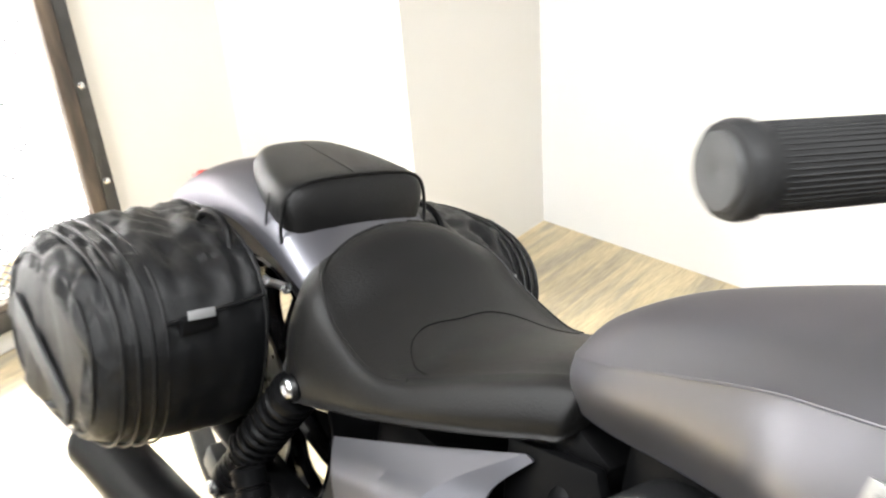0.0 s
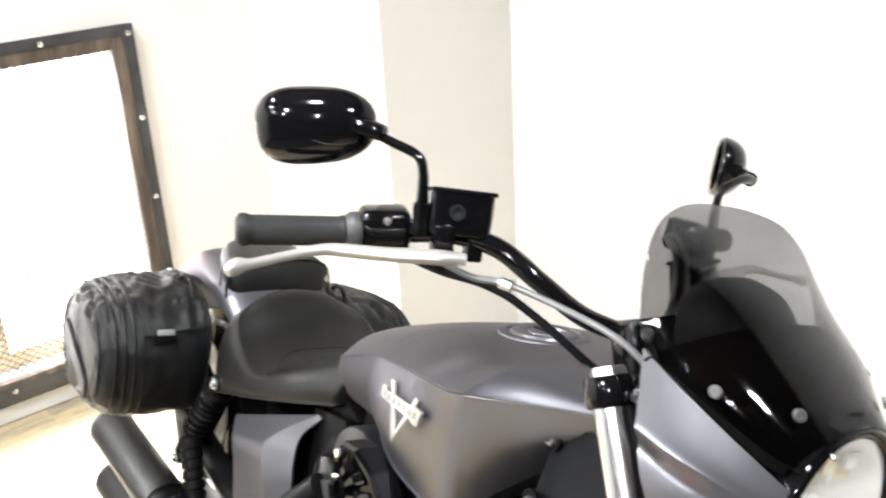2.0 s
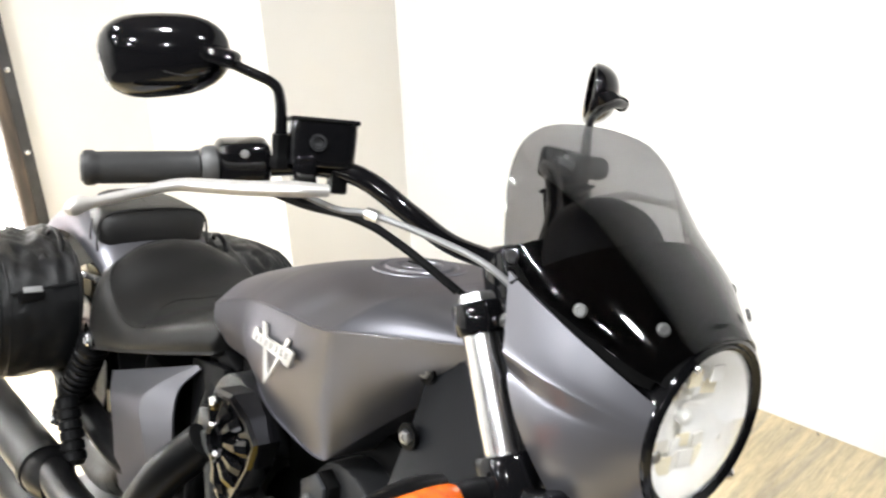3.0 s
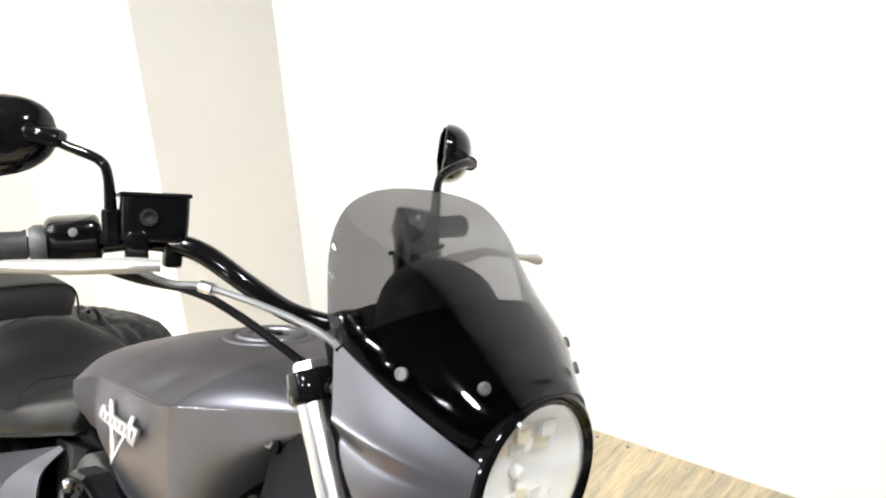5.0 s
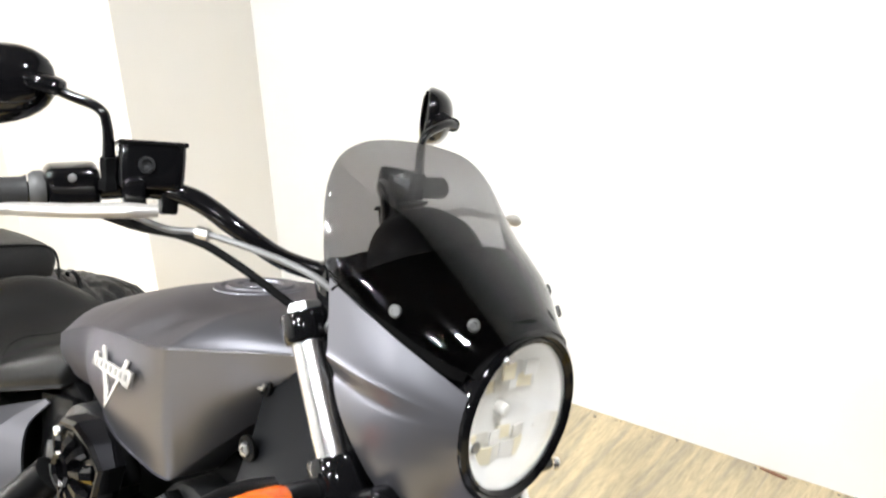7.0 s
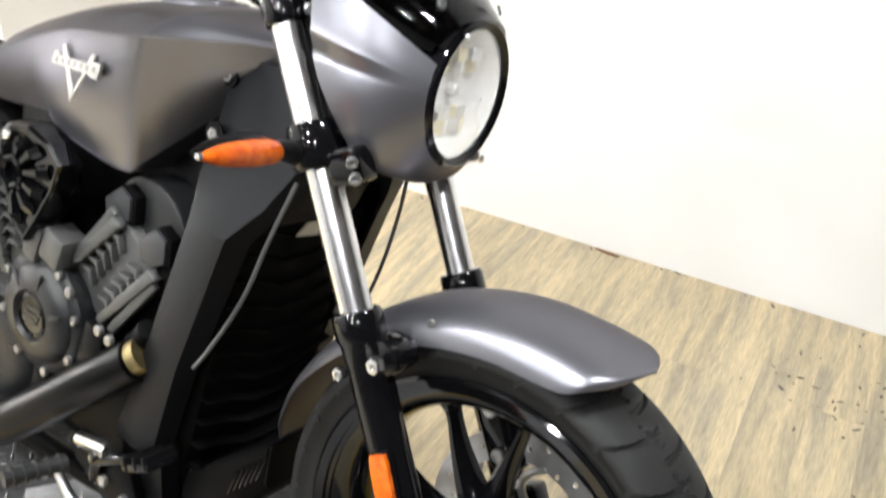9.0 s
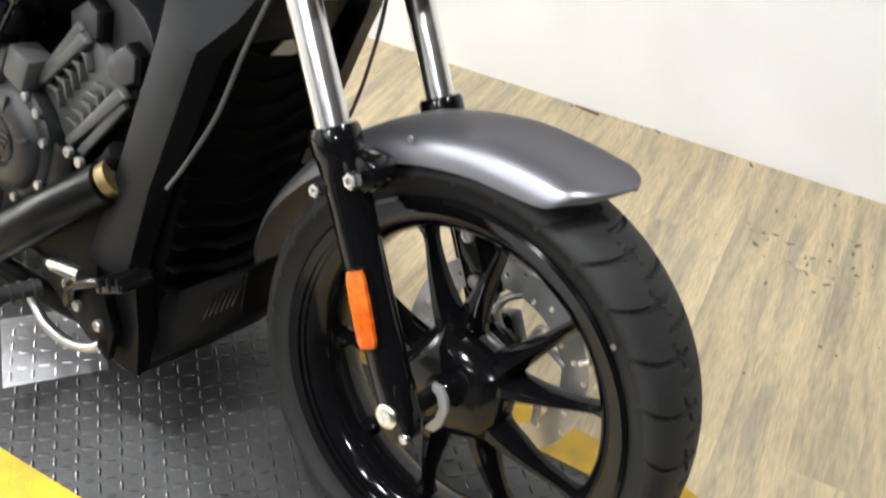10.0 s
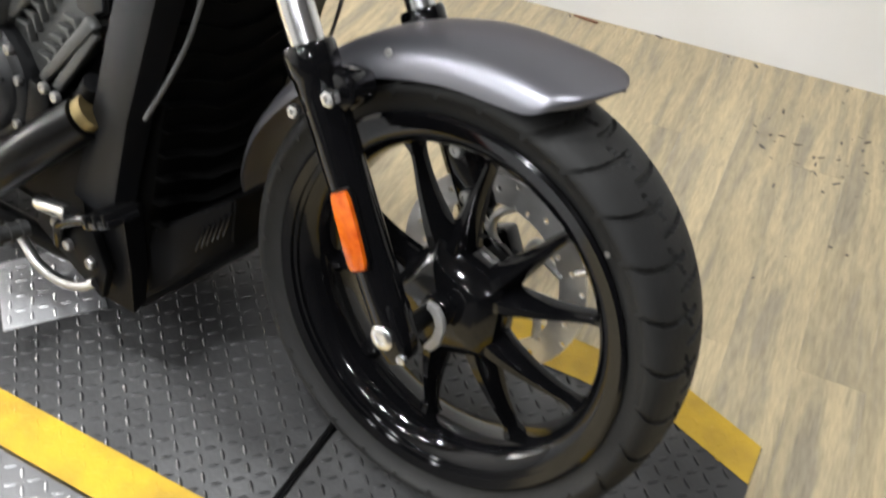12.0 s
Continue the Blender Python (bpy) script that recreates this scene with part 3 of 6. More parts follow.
def tank():
    # right half of each cross-section, from the top middle to the bottom middle
    st = [(-0.425, [(0, .897), (.045, .896), (.060, .890), (.056, .876), (.03, .866), (0, .865)]),
          (-0.47, [(0, .905), (.075, .901), (.104, .888), (.092, .852), (.05, .832), (0, .832)]),
          (-0.53, [(0, .912), (.11, .904), (.160, .880), (.132, .812), (.090, .756), (0, .765)]),
          (-0.566, [(0, .912), (.123, .904), (.195, .875), (.165, .772), (.134, .690), (0, .70)]),
          (-0.577, [(0, .911), (.125, .904), (.2035, .873), (.178, .768), (.1500, .667), (0, .667)]),
          (-0.588, [(0, .910), (.125, .902), (.2050, .870), (.186, .768), (.1565, .664), (0, .660)]),
          (-0.62, [(0, .905), (.125, .896), (.204, .862), (.192, .768), (.1600, .664), (0, .656)]),
          (-0.72, [(0, .890), (.120, .878), (.194, .842), (.197, .760), (.166, .674), (0, .655)]),
          (-0.80, [(0, .866), (.111, .856), (.178, .820), (.188, .750), (.158, .680), (0, .652)]),
          (-0.835, [(0, .854), (.106, .843), (.170, .809), (.176, .744), (.146, .682), (0, .650)]),
          (-0.87, [(0, .841), (.101, .830), (.163, .796), (.160, .735), (.126, .678), (0, .648)]),
          (-0.95, [(0, .808), (.090, .797), (.148, .762), (.142, .715), (.108, .662), (0, .638)]),
          (-1.04, [(0, .766), (.075, .755), (.123, .720), (.120, .686), (.092, .642), (0, .61)]),
          (-1.095, [(0, .728), (.05, .720), (.088, .695), (.090, .67), (.075, .636), (0, .61)]),
          (-1.118, [(0, .705), (.025, .70), (.05, .682), (.052, .665), (.045, .645), (0, .63)])]
    rings = []
    for x, half in st:
        tight = []
        for q, (y, z) in enumerate(half):
            if q in (2, 4):
                for n_, f in ((q - 1, 0.07), (q, 0.0), (q + 1, 0.07)):
                    tight.append((y + (half[n_][0] - y) * f, z + (half[n_][1] - z) * f))
            else:
                tight.append((y, z))
        # the front crease leans back towards its foot
        lean = 0.052 * min(1.0, max(0.0, (x + 0.80) / 0.16))
        ring = [(x - lean * min(1.0, max(0.0, (0.872 - z) / 0.205)), y, z) for y, z in tight]
        rings.append([Vector((a, -y, z)) for a, y, z in ring] + [Vector((a, y, z)) for a, y, z in ring[-2:0:-1]])
    bm = B()
    loft(bm, rings, 5, 5)
    return part("fuel_tank", bm, PAINT, bike, "satin grey fuel tank with creased flanks", 60)


tank()


def seat():
    # x, foot height and half width, rim height and half width, middle height
    st = [(-1.078, .612, .080, .652, .058, .658), (-1.084, .603, .098, .661, .070, .669), (-1.105, .596, .107, .660, .076, .670), (-1.150, .579, .124, .643, .092, .656), (-1.22, .553, .145, .610, .114, .624),
          (-1.28, .531, .158, .580, .138, .598), (-1.32, .516, .165, .569, .150, .589), (-1.37, .499, .170, .575, .153, .592), (-1.42, .480, .172, .590, .150, .613), (-1.455, .470, .172, .609, .146, .643), (-1.485, .472, .166, .620, .134, .661),
          (-1.512, .49, .150, .621, .116, .663), (-1.537, .52, .120, .612, .088, .650), (-1.552, .56, .072, .602, .048, .626)]
    rings = []
    for x, zb, wb, zr, wr, zc in st:
        half = [(0, zc), (wr * .5, zc - .22 * (zc - zr)), (wr * .86, zr + .22 * (zc - zr)), (wr, zr), (wr + .45 * (wb - wr) + .005, zr - .16 * (zr - zb)), (wb + .002, zb + .42 * (zr - zb)), (wb, zb + .008), (wb * .95, zb), (0, zb)]
        rings.append([Vector((x, -y, z)) for y, z in half] + [Vector((x, y, z)) for y, z in half[-2:0:-1]])
    bm = B()
    loft(bm, rings, 4, 5)
    part("rider_seat", bm, LEATHER, bike, "black vinyl rider seat with a raised back", 60)
    # passenger pad: a flat top that breaks sharply into an upright front
    st = [(-1.585, .060, .642, .575), (-1.592, .096, .668, .572), (-1.604, .112, .690, .573), (-1.622, .119, .697, .576), (-1.66, .116, .698, .58), (-1.72, .100, .698, .60), (-1.775, .074, .695, .625), (-1.803, .044, .683, .65)]
    rings = []
    for x, w, zt, zb in st:
        half = [(0, zt), (w * .45, zt - .001), (w * .80, zt - .007), (w * .95, zt - .022), (w * .97, (zt * .62 + zb * .38)), (w * .85, zb + .02), (w * .70, zb), (0, zb)]
        rings.append([Vector((x, -y, z)) for y, z in half] + [Vector((x, y, z)) for y, z in half[-2:0:-1]])
    bm = B()
    loft(bm, rings, 4, 5)
    part("passenger_seat", bm, LEATHER, bike, "black vinyl passenger pad", 60)


seat()


BAG_WIDTHS = ((-.156, .84), (-.159, .93), (-.168, .98), (-.205, 1.0), (-.27, 1.008), (-.325, 1.0), (-.350, .972), (-.368, .92), (-.380, .83), (-.386, .70))


def bag_ring(y, k, n=24, grow=0.0):
    """The bag's outline in the bike's long plane: upright front, domed top, cut lower corners."""
    ring = []
    for i in range(n):
        t = 2 * math.pi * i / n
        c, q = math.cos(t), math.sin(t)
        p = 2.9 if q < 0 else 2.5
        r = (abs(c) ** p + abs(q) ** p) ** (-1 / p)
        x, z = 0.197 * r * c * k, 0.149 * r * q * k
        if q < 0 and y < -0.24:
            z *= 1 - 0.24 * min(1.0, (-0.24 - y) / 0.14)
        m = 1 + grow / max(0.05, math.hypot(x, z))
        ring.append(Vector((-1.737 + x * m, y, 0.470 + z * m + 0.115 * x + 0.11 * (y + 0.2))))
    return ring


def saddlebag(s):
    bag = new("saddlebag")
    bag.parent = bike
    bm = B()
    loft(bm, [bag_ring(y, k) for y, k in BAG_WIDTHS], 5, 7)
    bm.normal_update()
    for v in bm.verts:
        n1 = noise.noise(v.co * 13.0 + Vector((s * 3.0, 0, 0)))
        n2 = noise.noise(Vector((v.co.x * 30, v.co.y * 60, v.co.z * 14)))
        soft = max(0.0, min(1.0, (v.co.z - 0.54) / 0.06))
        cap = max(0.0, min(1.0, (-0.345 - v.co.y) / 0.03))
        fold = math.sin(v.co.x * 95 + 5 * n1 + v.co.z * 20)
        crease = noise.noise(Vector((v.co.x * 9 + v.co.y * 26, v.co.y * 12 - v.co.z * 10, v.co.z * 34 + s)))
        v.co += v.normal * (0.006 * n1 + (0.0022 + 0.007 * soft) * n2 + 0.0042 * cap * fold - 0.006 * max(0.0, 0.14 - abs(crease)) / 0.14 * (0.35 + 0.65 * soft))
    part("bag_body", mirrored(bm, s), FABRIC, bag, "soft creased black nylon bag body", 60)
    if s > 0:
        hang = Vector((-1.6, 0.15, 0.60))
        bag.matrix_local = Matrix.Translation(hang + Vector((-0.01, 0.0, -0.032))) @ Matrix.Rotation(radians(-7), 4, "X") @ Matrix.Translation(-hang)
    return bag


for side in (-1, 1):
    saddlebag(side)

HEAD = Vector((-0.198, 0, 0.905))


def fairing():
    # the grey cowl round the lamp, from the lamp's ring back to its rear edge
    ring_pts, edge_pts = [], []
    prof = [(-112, (-.36, -.150, 1.02)), (-103, (-.347, -.155, .975)), (-98, (-.339, -.159, .950)), (-96, (-.338, -.160, .943)), (-91.5, (-.346, -.141, .921)), (-88, (-.338, -.146, .910)), (-78, (-.318, -.149, .884)), (-60, (-.29, -.140, .845)), (-35, (-.26, -.118, .805)), (-15, (-.24, -.07, .793)), (0, (-.235, 0, .79))]
    pts = prof + [(-a, (x, -y, z)) for a, (x, y, z) in prof[-2::-1]]
    rings = []
    for f in (0.0, 0.12, 0.3, 0.5, 0.75, 1.0):
        ring = []
        for a, e in pts:
            a = radians(a - 90)
            p0 = HEAD + Vector((0.008, 0.094 * math.cos(a), 0.094 * math.sin(a)))
            p1 = Vector(e)
            if 0.876 < p1.z < 0.96:
                k = (0.975 - p1.z) / (0.975 - 0.884)
                plain = Vector((-.347 + .029 * k, math.copysign(.155 - .006 * k, p1.y), p1.z))
                p1 = plain.lerp(p1, min(1.0, max(0.0, (f - 0.25) / 0.75)) ** 0.8)
            ff = f
            p = p0.lerp(p1, ff)
            bulge = math.sin(math.pi * ff) * 0.018
            out = Vector((0, math.cos(a), math.sin(a)))
            ring.append(p + out * bulge)
        rings.append(ring)
    bm = B()
    loft(bm, rings, 3, 3, False)
    solid(bm, 0.004)
    part("headlight_cowl", bm, PAINT, bike, "satin grey headlight cowl", 26)
    # tinted screen
    ed = [(-.196, .090, .966), (-.222, .107, .973), (-.29, .137, .999), (-.355, .154, 1.026), (-.376, .151, 1.062), (-.396, .138, 1.108), (-.414, .108, 1.138), (-.434, .058, 1.150), (-.445, .014, 1.152)]
    ce = [(-.188, 1.000), (-.207, 1.014), (-.258, 1.050), (-.302, 1.077), (-.338, 1.098), (-.378, 1.119), (-.408, 1.135), (-.432, 1.147), (-.446, 1.152)]
    rings = []
    for (ex, ey, ez), (cx, cz) in zip(ed, ce):
        ring = []
        for k in np.linspace(-1, 1, 17):
            a = k * math.pi / 2
            w = 1 - math.cos(a)
            ring.append(Vector((cx + (ex - cx) * w, ey * math.sin(a), cz + (ez - cz) * w)))
        rings.append(ring)
    bm = B()
    loft(bm, rings, 1, 3, False)
    solid(bm, 0.003)
    part("windscreen", bm, SMOKE, bike, "dark smoke tinted screen", 60)
    bm = B()
    low = rings[:3] + [[a.lerp(b, 0.85) for a, b in zip(rings[2], rings[3])]]
    loft(bm, [[p + Vector((-0.010, 0, -0.012)) for p in r] for r in low], 1, 3, False)
    solid(bm, 0.003)
    part("inner_panel", bm, VISOR, bike, "black panel behind the foot of the screen", 60)


def smoke_material():
    m = bpy.data.materials.new("smoke_acrylic")
    m.use_nodes = True
    nt = m.node_tree
    nt.nodes.remove(nt.nodes["Principled BSDF"])
    clear, gloss, fr, mx, pw, sc = (nt.nodes.new("ShaderNode" + k) for k in ("BsdfTransparent", "BsdfGlossy", "LayerWeight", "MixShader", "Math", "Math"))
    clear.inputs[0].default_value = (0.50, 0.50, 0.51, 1)
    gloss.inputs["Roughness"].default_value = 0.04
    pw.operation, pw.inputs[1].default_value = "POWER", 5.0
    sc.operation, sc.inputs[1].default_value, sc.inputs[2].default_value = "MULTIPLY_ADD", 0.85, 0.035
    nt.links.new(fr.outputs["Facing"], pw.inputs[0])
    nt.links.new(pw.outputs[0], sc.inputs[0])
    nt.links.new(sc.outputs[0], mx.inputs[0])
    nt.links.new(clear.outputs[0], mx.inputs[1])
    nt.links.new(gloss.outputs[0], mx.inputs[2])
    nt.links.new(mx.outputs[0], nt.nodes["Material Output"].inputs[0])
    return m


VISOR = material("dull_black_trim", (0.002, 0.002, 0.002), 0.6, 0.0, spec=0.06)
SMOKE = smoke_material()
fairing()


FACET_DULL = material("reflector_grey", (0.80, 0.79, 0.76), 0.4, 0.35, (0.55, 0.53, 0.48), 60, 0.5)
# yellowish floor reflection put into the facet's colour
FACET_WARM_REFLECTION = material("painted_warm_reflection", (0.85, 0.79, 0.62), 0.4, 0.35, (0.78, 0.72, 0.52), 60, 0.5)
FACET = material("reflector_silver", (0.88, 0.875, 0.86), 0.45, 0.35, (0.78, 0.77, 0.74), 60, 0.5, 0.0, 120, rough_var=0.02)


def headlight():
    lamp = new("headlight")
    lamp.parent = bike
    m = Matrix.Translation(HEAD) @ Matrix.Rotation(radians(90), 4, "Y")
    bm = B()
    lathe(bm, [(0.096, -0.03), (0.099, 0.0), (0.097, 0.008), (0.093, 0.011), (0.089, 0.008), (0.087, 0.0095), (0.0835, 0.007), (0.083, -0.002), (0.083, -0.03)], m, 56, True)
    part("bezel", bm, GLOSS, lamp, "gloss black lamp rim")
    # shallow silver bowl with flat-cut mirrors in rows above and below, reflections painted in their tones
    bm = B()
    lathe(bm, [(0.0, -0.026), (0.02, -0.0255), (0.05, -0.020), (0.07, -0.010), (0.0825, 0.002), (0.0845, 0.002), (0.073, -0.014), (0.052, -0.024), (0.02, -0.030), (0.0, -0.031)], m, 56)
    part("reflector", bm, FACET, lamp, "bright silver reflector")
    for row, (z0, z1, dx) in enumerate(((0.022, 0.038, -0.020), (0.0385, 0.056, -0.015), (-0.036, -0.022, -0.020), (-0.056, -0.0365, -0.015))):
        for k in range(6):
            y0 = -0.060 + 0.0202 * k
            if math.hypot(max(abs(y0), abs(y0 + 0.0198)), max(abs(z0), abs(z1))) > 0.074:
                continue
            bm = B()
            slab(bm, [HEAD + Vector((dx + 0.0035 * math.sin(3.0 * k + row + u), y, z)) for y, z, u in ((y0, z0, 0), (y0 + 0.0198, z0, 1.2), (y0 + 0.0198, z1, 1.2), (y0, z1, 0))], (0.002, 0, 0))
            part("facet", bm, (FACET, FACET_WARM_REFLECTION, FACET_DULL)[(k + 2 * row) % 3], lamp)
    bm = B()
    lathe(bm, [(0.0, 0.025), (0.03, 0.0225), (0.06, 0.0155), (0.0825, 0.005), (0.0825, 0.002), (0.06, 0.0125), (0.03, 0.0195), (0.0, 0.022)], m, 56)
    lens = part("lens", bm, glass_material("lamp_glass", (1, 1, 1)), lamp, "clear domed lamp glass")
    lens.visible_shadow = False
    bm = B()
    lathe(bm, [(0.0, -0.012), (0.006, -0.013), (0.008, -0.016), (0.008, -0.026), (0.0, -0.026)], m, 20)
    part("bulb_shield", bm, FACET_DULL, lamp, "grey bulb shield")
    bm = B()
    lathe(bm, [(0.0, 0.002), (0.006, 0.002), (0.007, 0.0), (0.0, 0.0)], Matrix.Translation(HEAD + Vector((-0.010, -0.050, -0.030))) @ Matrix.Rotation(radians(90), 4, "Y"), 14)
    part("side_lamp", bm, DSTEEL, lamp, "small grey side lamp in the reflector")


headlight()


def bars():
    bm = B()
    right = [(-0.52, -0.075, 0.985), (-0.560, -0.125, 1.015), (-0.610, -0.165, 1.045), (-0.660, -0.203, 1.047), (-0.690, -0.245, 1.039), (-0.714, -0.318, 1.033), (-0.746, -0.415, 1.024)]
    tube(bm, right[::-1] + [(-0.475, 0, 0.975)] + [(x, -y, z) for x, y, z in right], 0.0125, 14, 6)
    part("handlebar", bm, GLOSS, bike, "gloss black handlebar")
    for s in (-1, 1):
        bm = B()
        a, b = Vector((-0.714, -0.318, 1.033)), Vector((-0.752, -0.434, 1.023))
        d = (b - a).normalized()
        gm_ = Matrix.Translation(a) @ d.to_track_quat("Z", "Y").to_matrix().to_4x4()
        lathe(bm, [(0.013, 0), (0.02, 0.0), (0.0178, 0.006), (0.0172, 0.06), (0.0176, 0.110), (0.0195, 0.113), (0.0198, 0.119), (0.0185, 0.123), (0.016, 0.124), (0.0, 0.124)], gm_, 28)
        grip = part("grip", mirrored(bm, s), RUBBER, bike, "black ribbed rubber grip")
        for q in range(44):
            w = 2 * math.pi * q / 44
            bm = B()
            tube(bm, [gm_ @ Vector((0.0172 * math.cos(w), 0.0172 * math.sin(w), h)) for h in (0.010, 0.106)], 0.0007, 5, 1)
            part("grip_rib", mirrored(bm, s), RUBBER, grip)
        bm = B()
        lathe(bm, [(0.0155, 0.1235), (0.0150, 0.1262), (0.010, 0.1268), (0.004, 0.1262), (0.0, 0.1255)], gm_, 24)
        part("grip_end_cap", mirrored(bm, s), ENDCAP, grip, "grey bar end cap")


ENDCAP = material("grey_rubber_cap", (0.052, 0.052, 0.052), 0.5, 0.0, (0.036, 0.036, 0.036), 80, 0.5)
bars()


def bolt_at(p, axis, r, h, mat, parent, name="bolt", label="", seg=12):
    bm = B()
    q = Vector(axis).to_track_quat("Z", "Y").to_matrix().to_4x4()
    lathe(bm, [(0.0, h * 0.72), (r * 0.45, h * 0.72), (r * 0.5, h), (r * 0.85, h * 0.95), (r, h * 0.7), (r, 0.0)], Matrix.Translation(p) @ q, seg)
    return part(name, bm, mat, parent, label)


def bar(name, pts, r, mat, parent, label="", seg=12, sub=6):
    bm = B()
    tube(bm, pts, r, seg, sub)
    return part(name, bm, mat, parent, label)


def block(name, m, size, bevel, mat, parent, label=""):
    bm = B()
    box(bm, m, *size, bevel)
    return part(name, bm, mat, parent, label)


def aim(a, b):
    a, b = Vector(a), Vector(b)
    return Matrix.Translation(a) @ (b - a).to_track_quat("Z", "Y").to_matrix().to_4x4()


DISC = material("brushed_disc_steel", (0.66, 0.65, 0.635), 0.32, 0.85, (0.50, 0.49, 0.475), 60, 0.5)


# ---- front end ----
def brake_disc(parent, centre, y, r_in, r_out, label):
    bm = B()
    n = 90
    rads = np.linspace(r_in, r_out, 4)
    rows = [[bm.verts.new((centre.x + r * math.cos(2 * math.pi * k / n), y, centre.z + r * math.sin(2 * math.pi * k / n))) for k in range(n)] for r in rads]
    holes = []
    for i in range(3):
        for k in range(n):
            f = bm.faces.new((rows[i][k], rows[i][(k + 1) % n], rows[i + 1][(k + 1) % n], rows[i + 1][k]))
            if (k + 3 * i) % 9 == 0:
                holes.append(f)
    bmesh.ops.inset_individual(bm, faces=holes, thickness=0.002)
    for f in holes:
        mid = f.calc_center_median()
        bmesh.ops.subdivide_edges(bm, edges=f.edges[:], cuts=1)
    for f in holes:
        mid = f.calc_center_median()
        for v in f.verts:
            v.co = mid + (v.co - mid).normalized() * 0.0044
    bmesh.ops.delete(bm, geom=holes, context="FACES")
    solid(bm, 0.0045)
    disc = part("brake_disc", bm, DISC, parent, label)
    for k in range(6):
        a0 = 2 * math.pi * k / 6 + 0.4
        for bend, w in ((0.0, 0.0062), (0.34, 0.0052)):
            pts = [(centre.x + r * math.cos(a0 + da), y, centre.z + r * math.sin(a0 + da)) for r, da in ((r_in + 0.004, bend), (r_in * 0.88, 0.20 + bend), (r_in * 0.72, 0.34 + 0.6 * bend), (0.058, 0.36), (0.042, 0.15))]
            bar("disc_arm", pts, w, DISC, disc, "", 8, 5)
    return disc


brake_disc(bike, AXLE, 0.078, 0.108, 0.149, "drilled steel front brake disc")


def caliper():
    root = new("brake_caliper")
    root.parent = bike
    bm = B()
    box(bm, Matrix.Translation((-0.075, 0.092, 0.448)) @ Matrix.Rotation(radians(-32), 4, "Y"), 0.062, 0.06, 0.12, 0.014, 3)
    part("body", bm, GLOSS, root, "black brake caliper")
    bm = B()
    box(bm, Matrix.Translation((-0.02, 0.086, 0.462)) @ Matrix.Rotation(radians(-8), 4, "Y"), 0.05, 0.012, 0.03, 0.004, 2)
    part("pad_plate", bm, STEEL, root, "bright brake pad plate")
    for dz in (-0.03, 0.03):
        bolt_at(Vector((-0.075 + dz * 0.5, 0.06, 0.448 - dz)), (0, -1, 0), 0.011, 0.008, STEEL, root)


caliper()


SCREW = material("dull_screw", (0.10, 0.10, 0.10), 0.4, 0.6, (0.06, 0.06, 0.06), 200, 0.5)


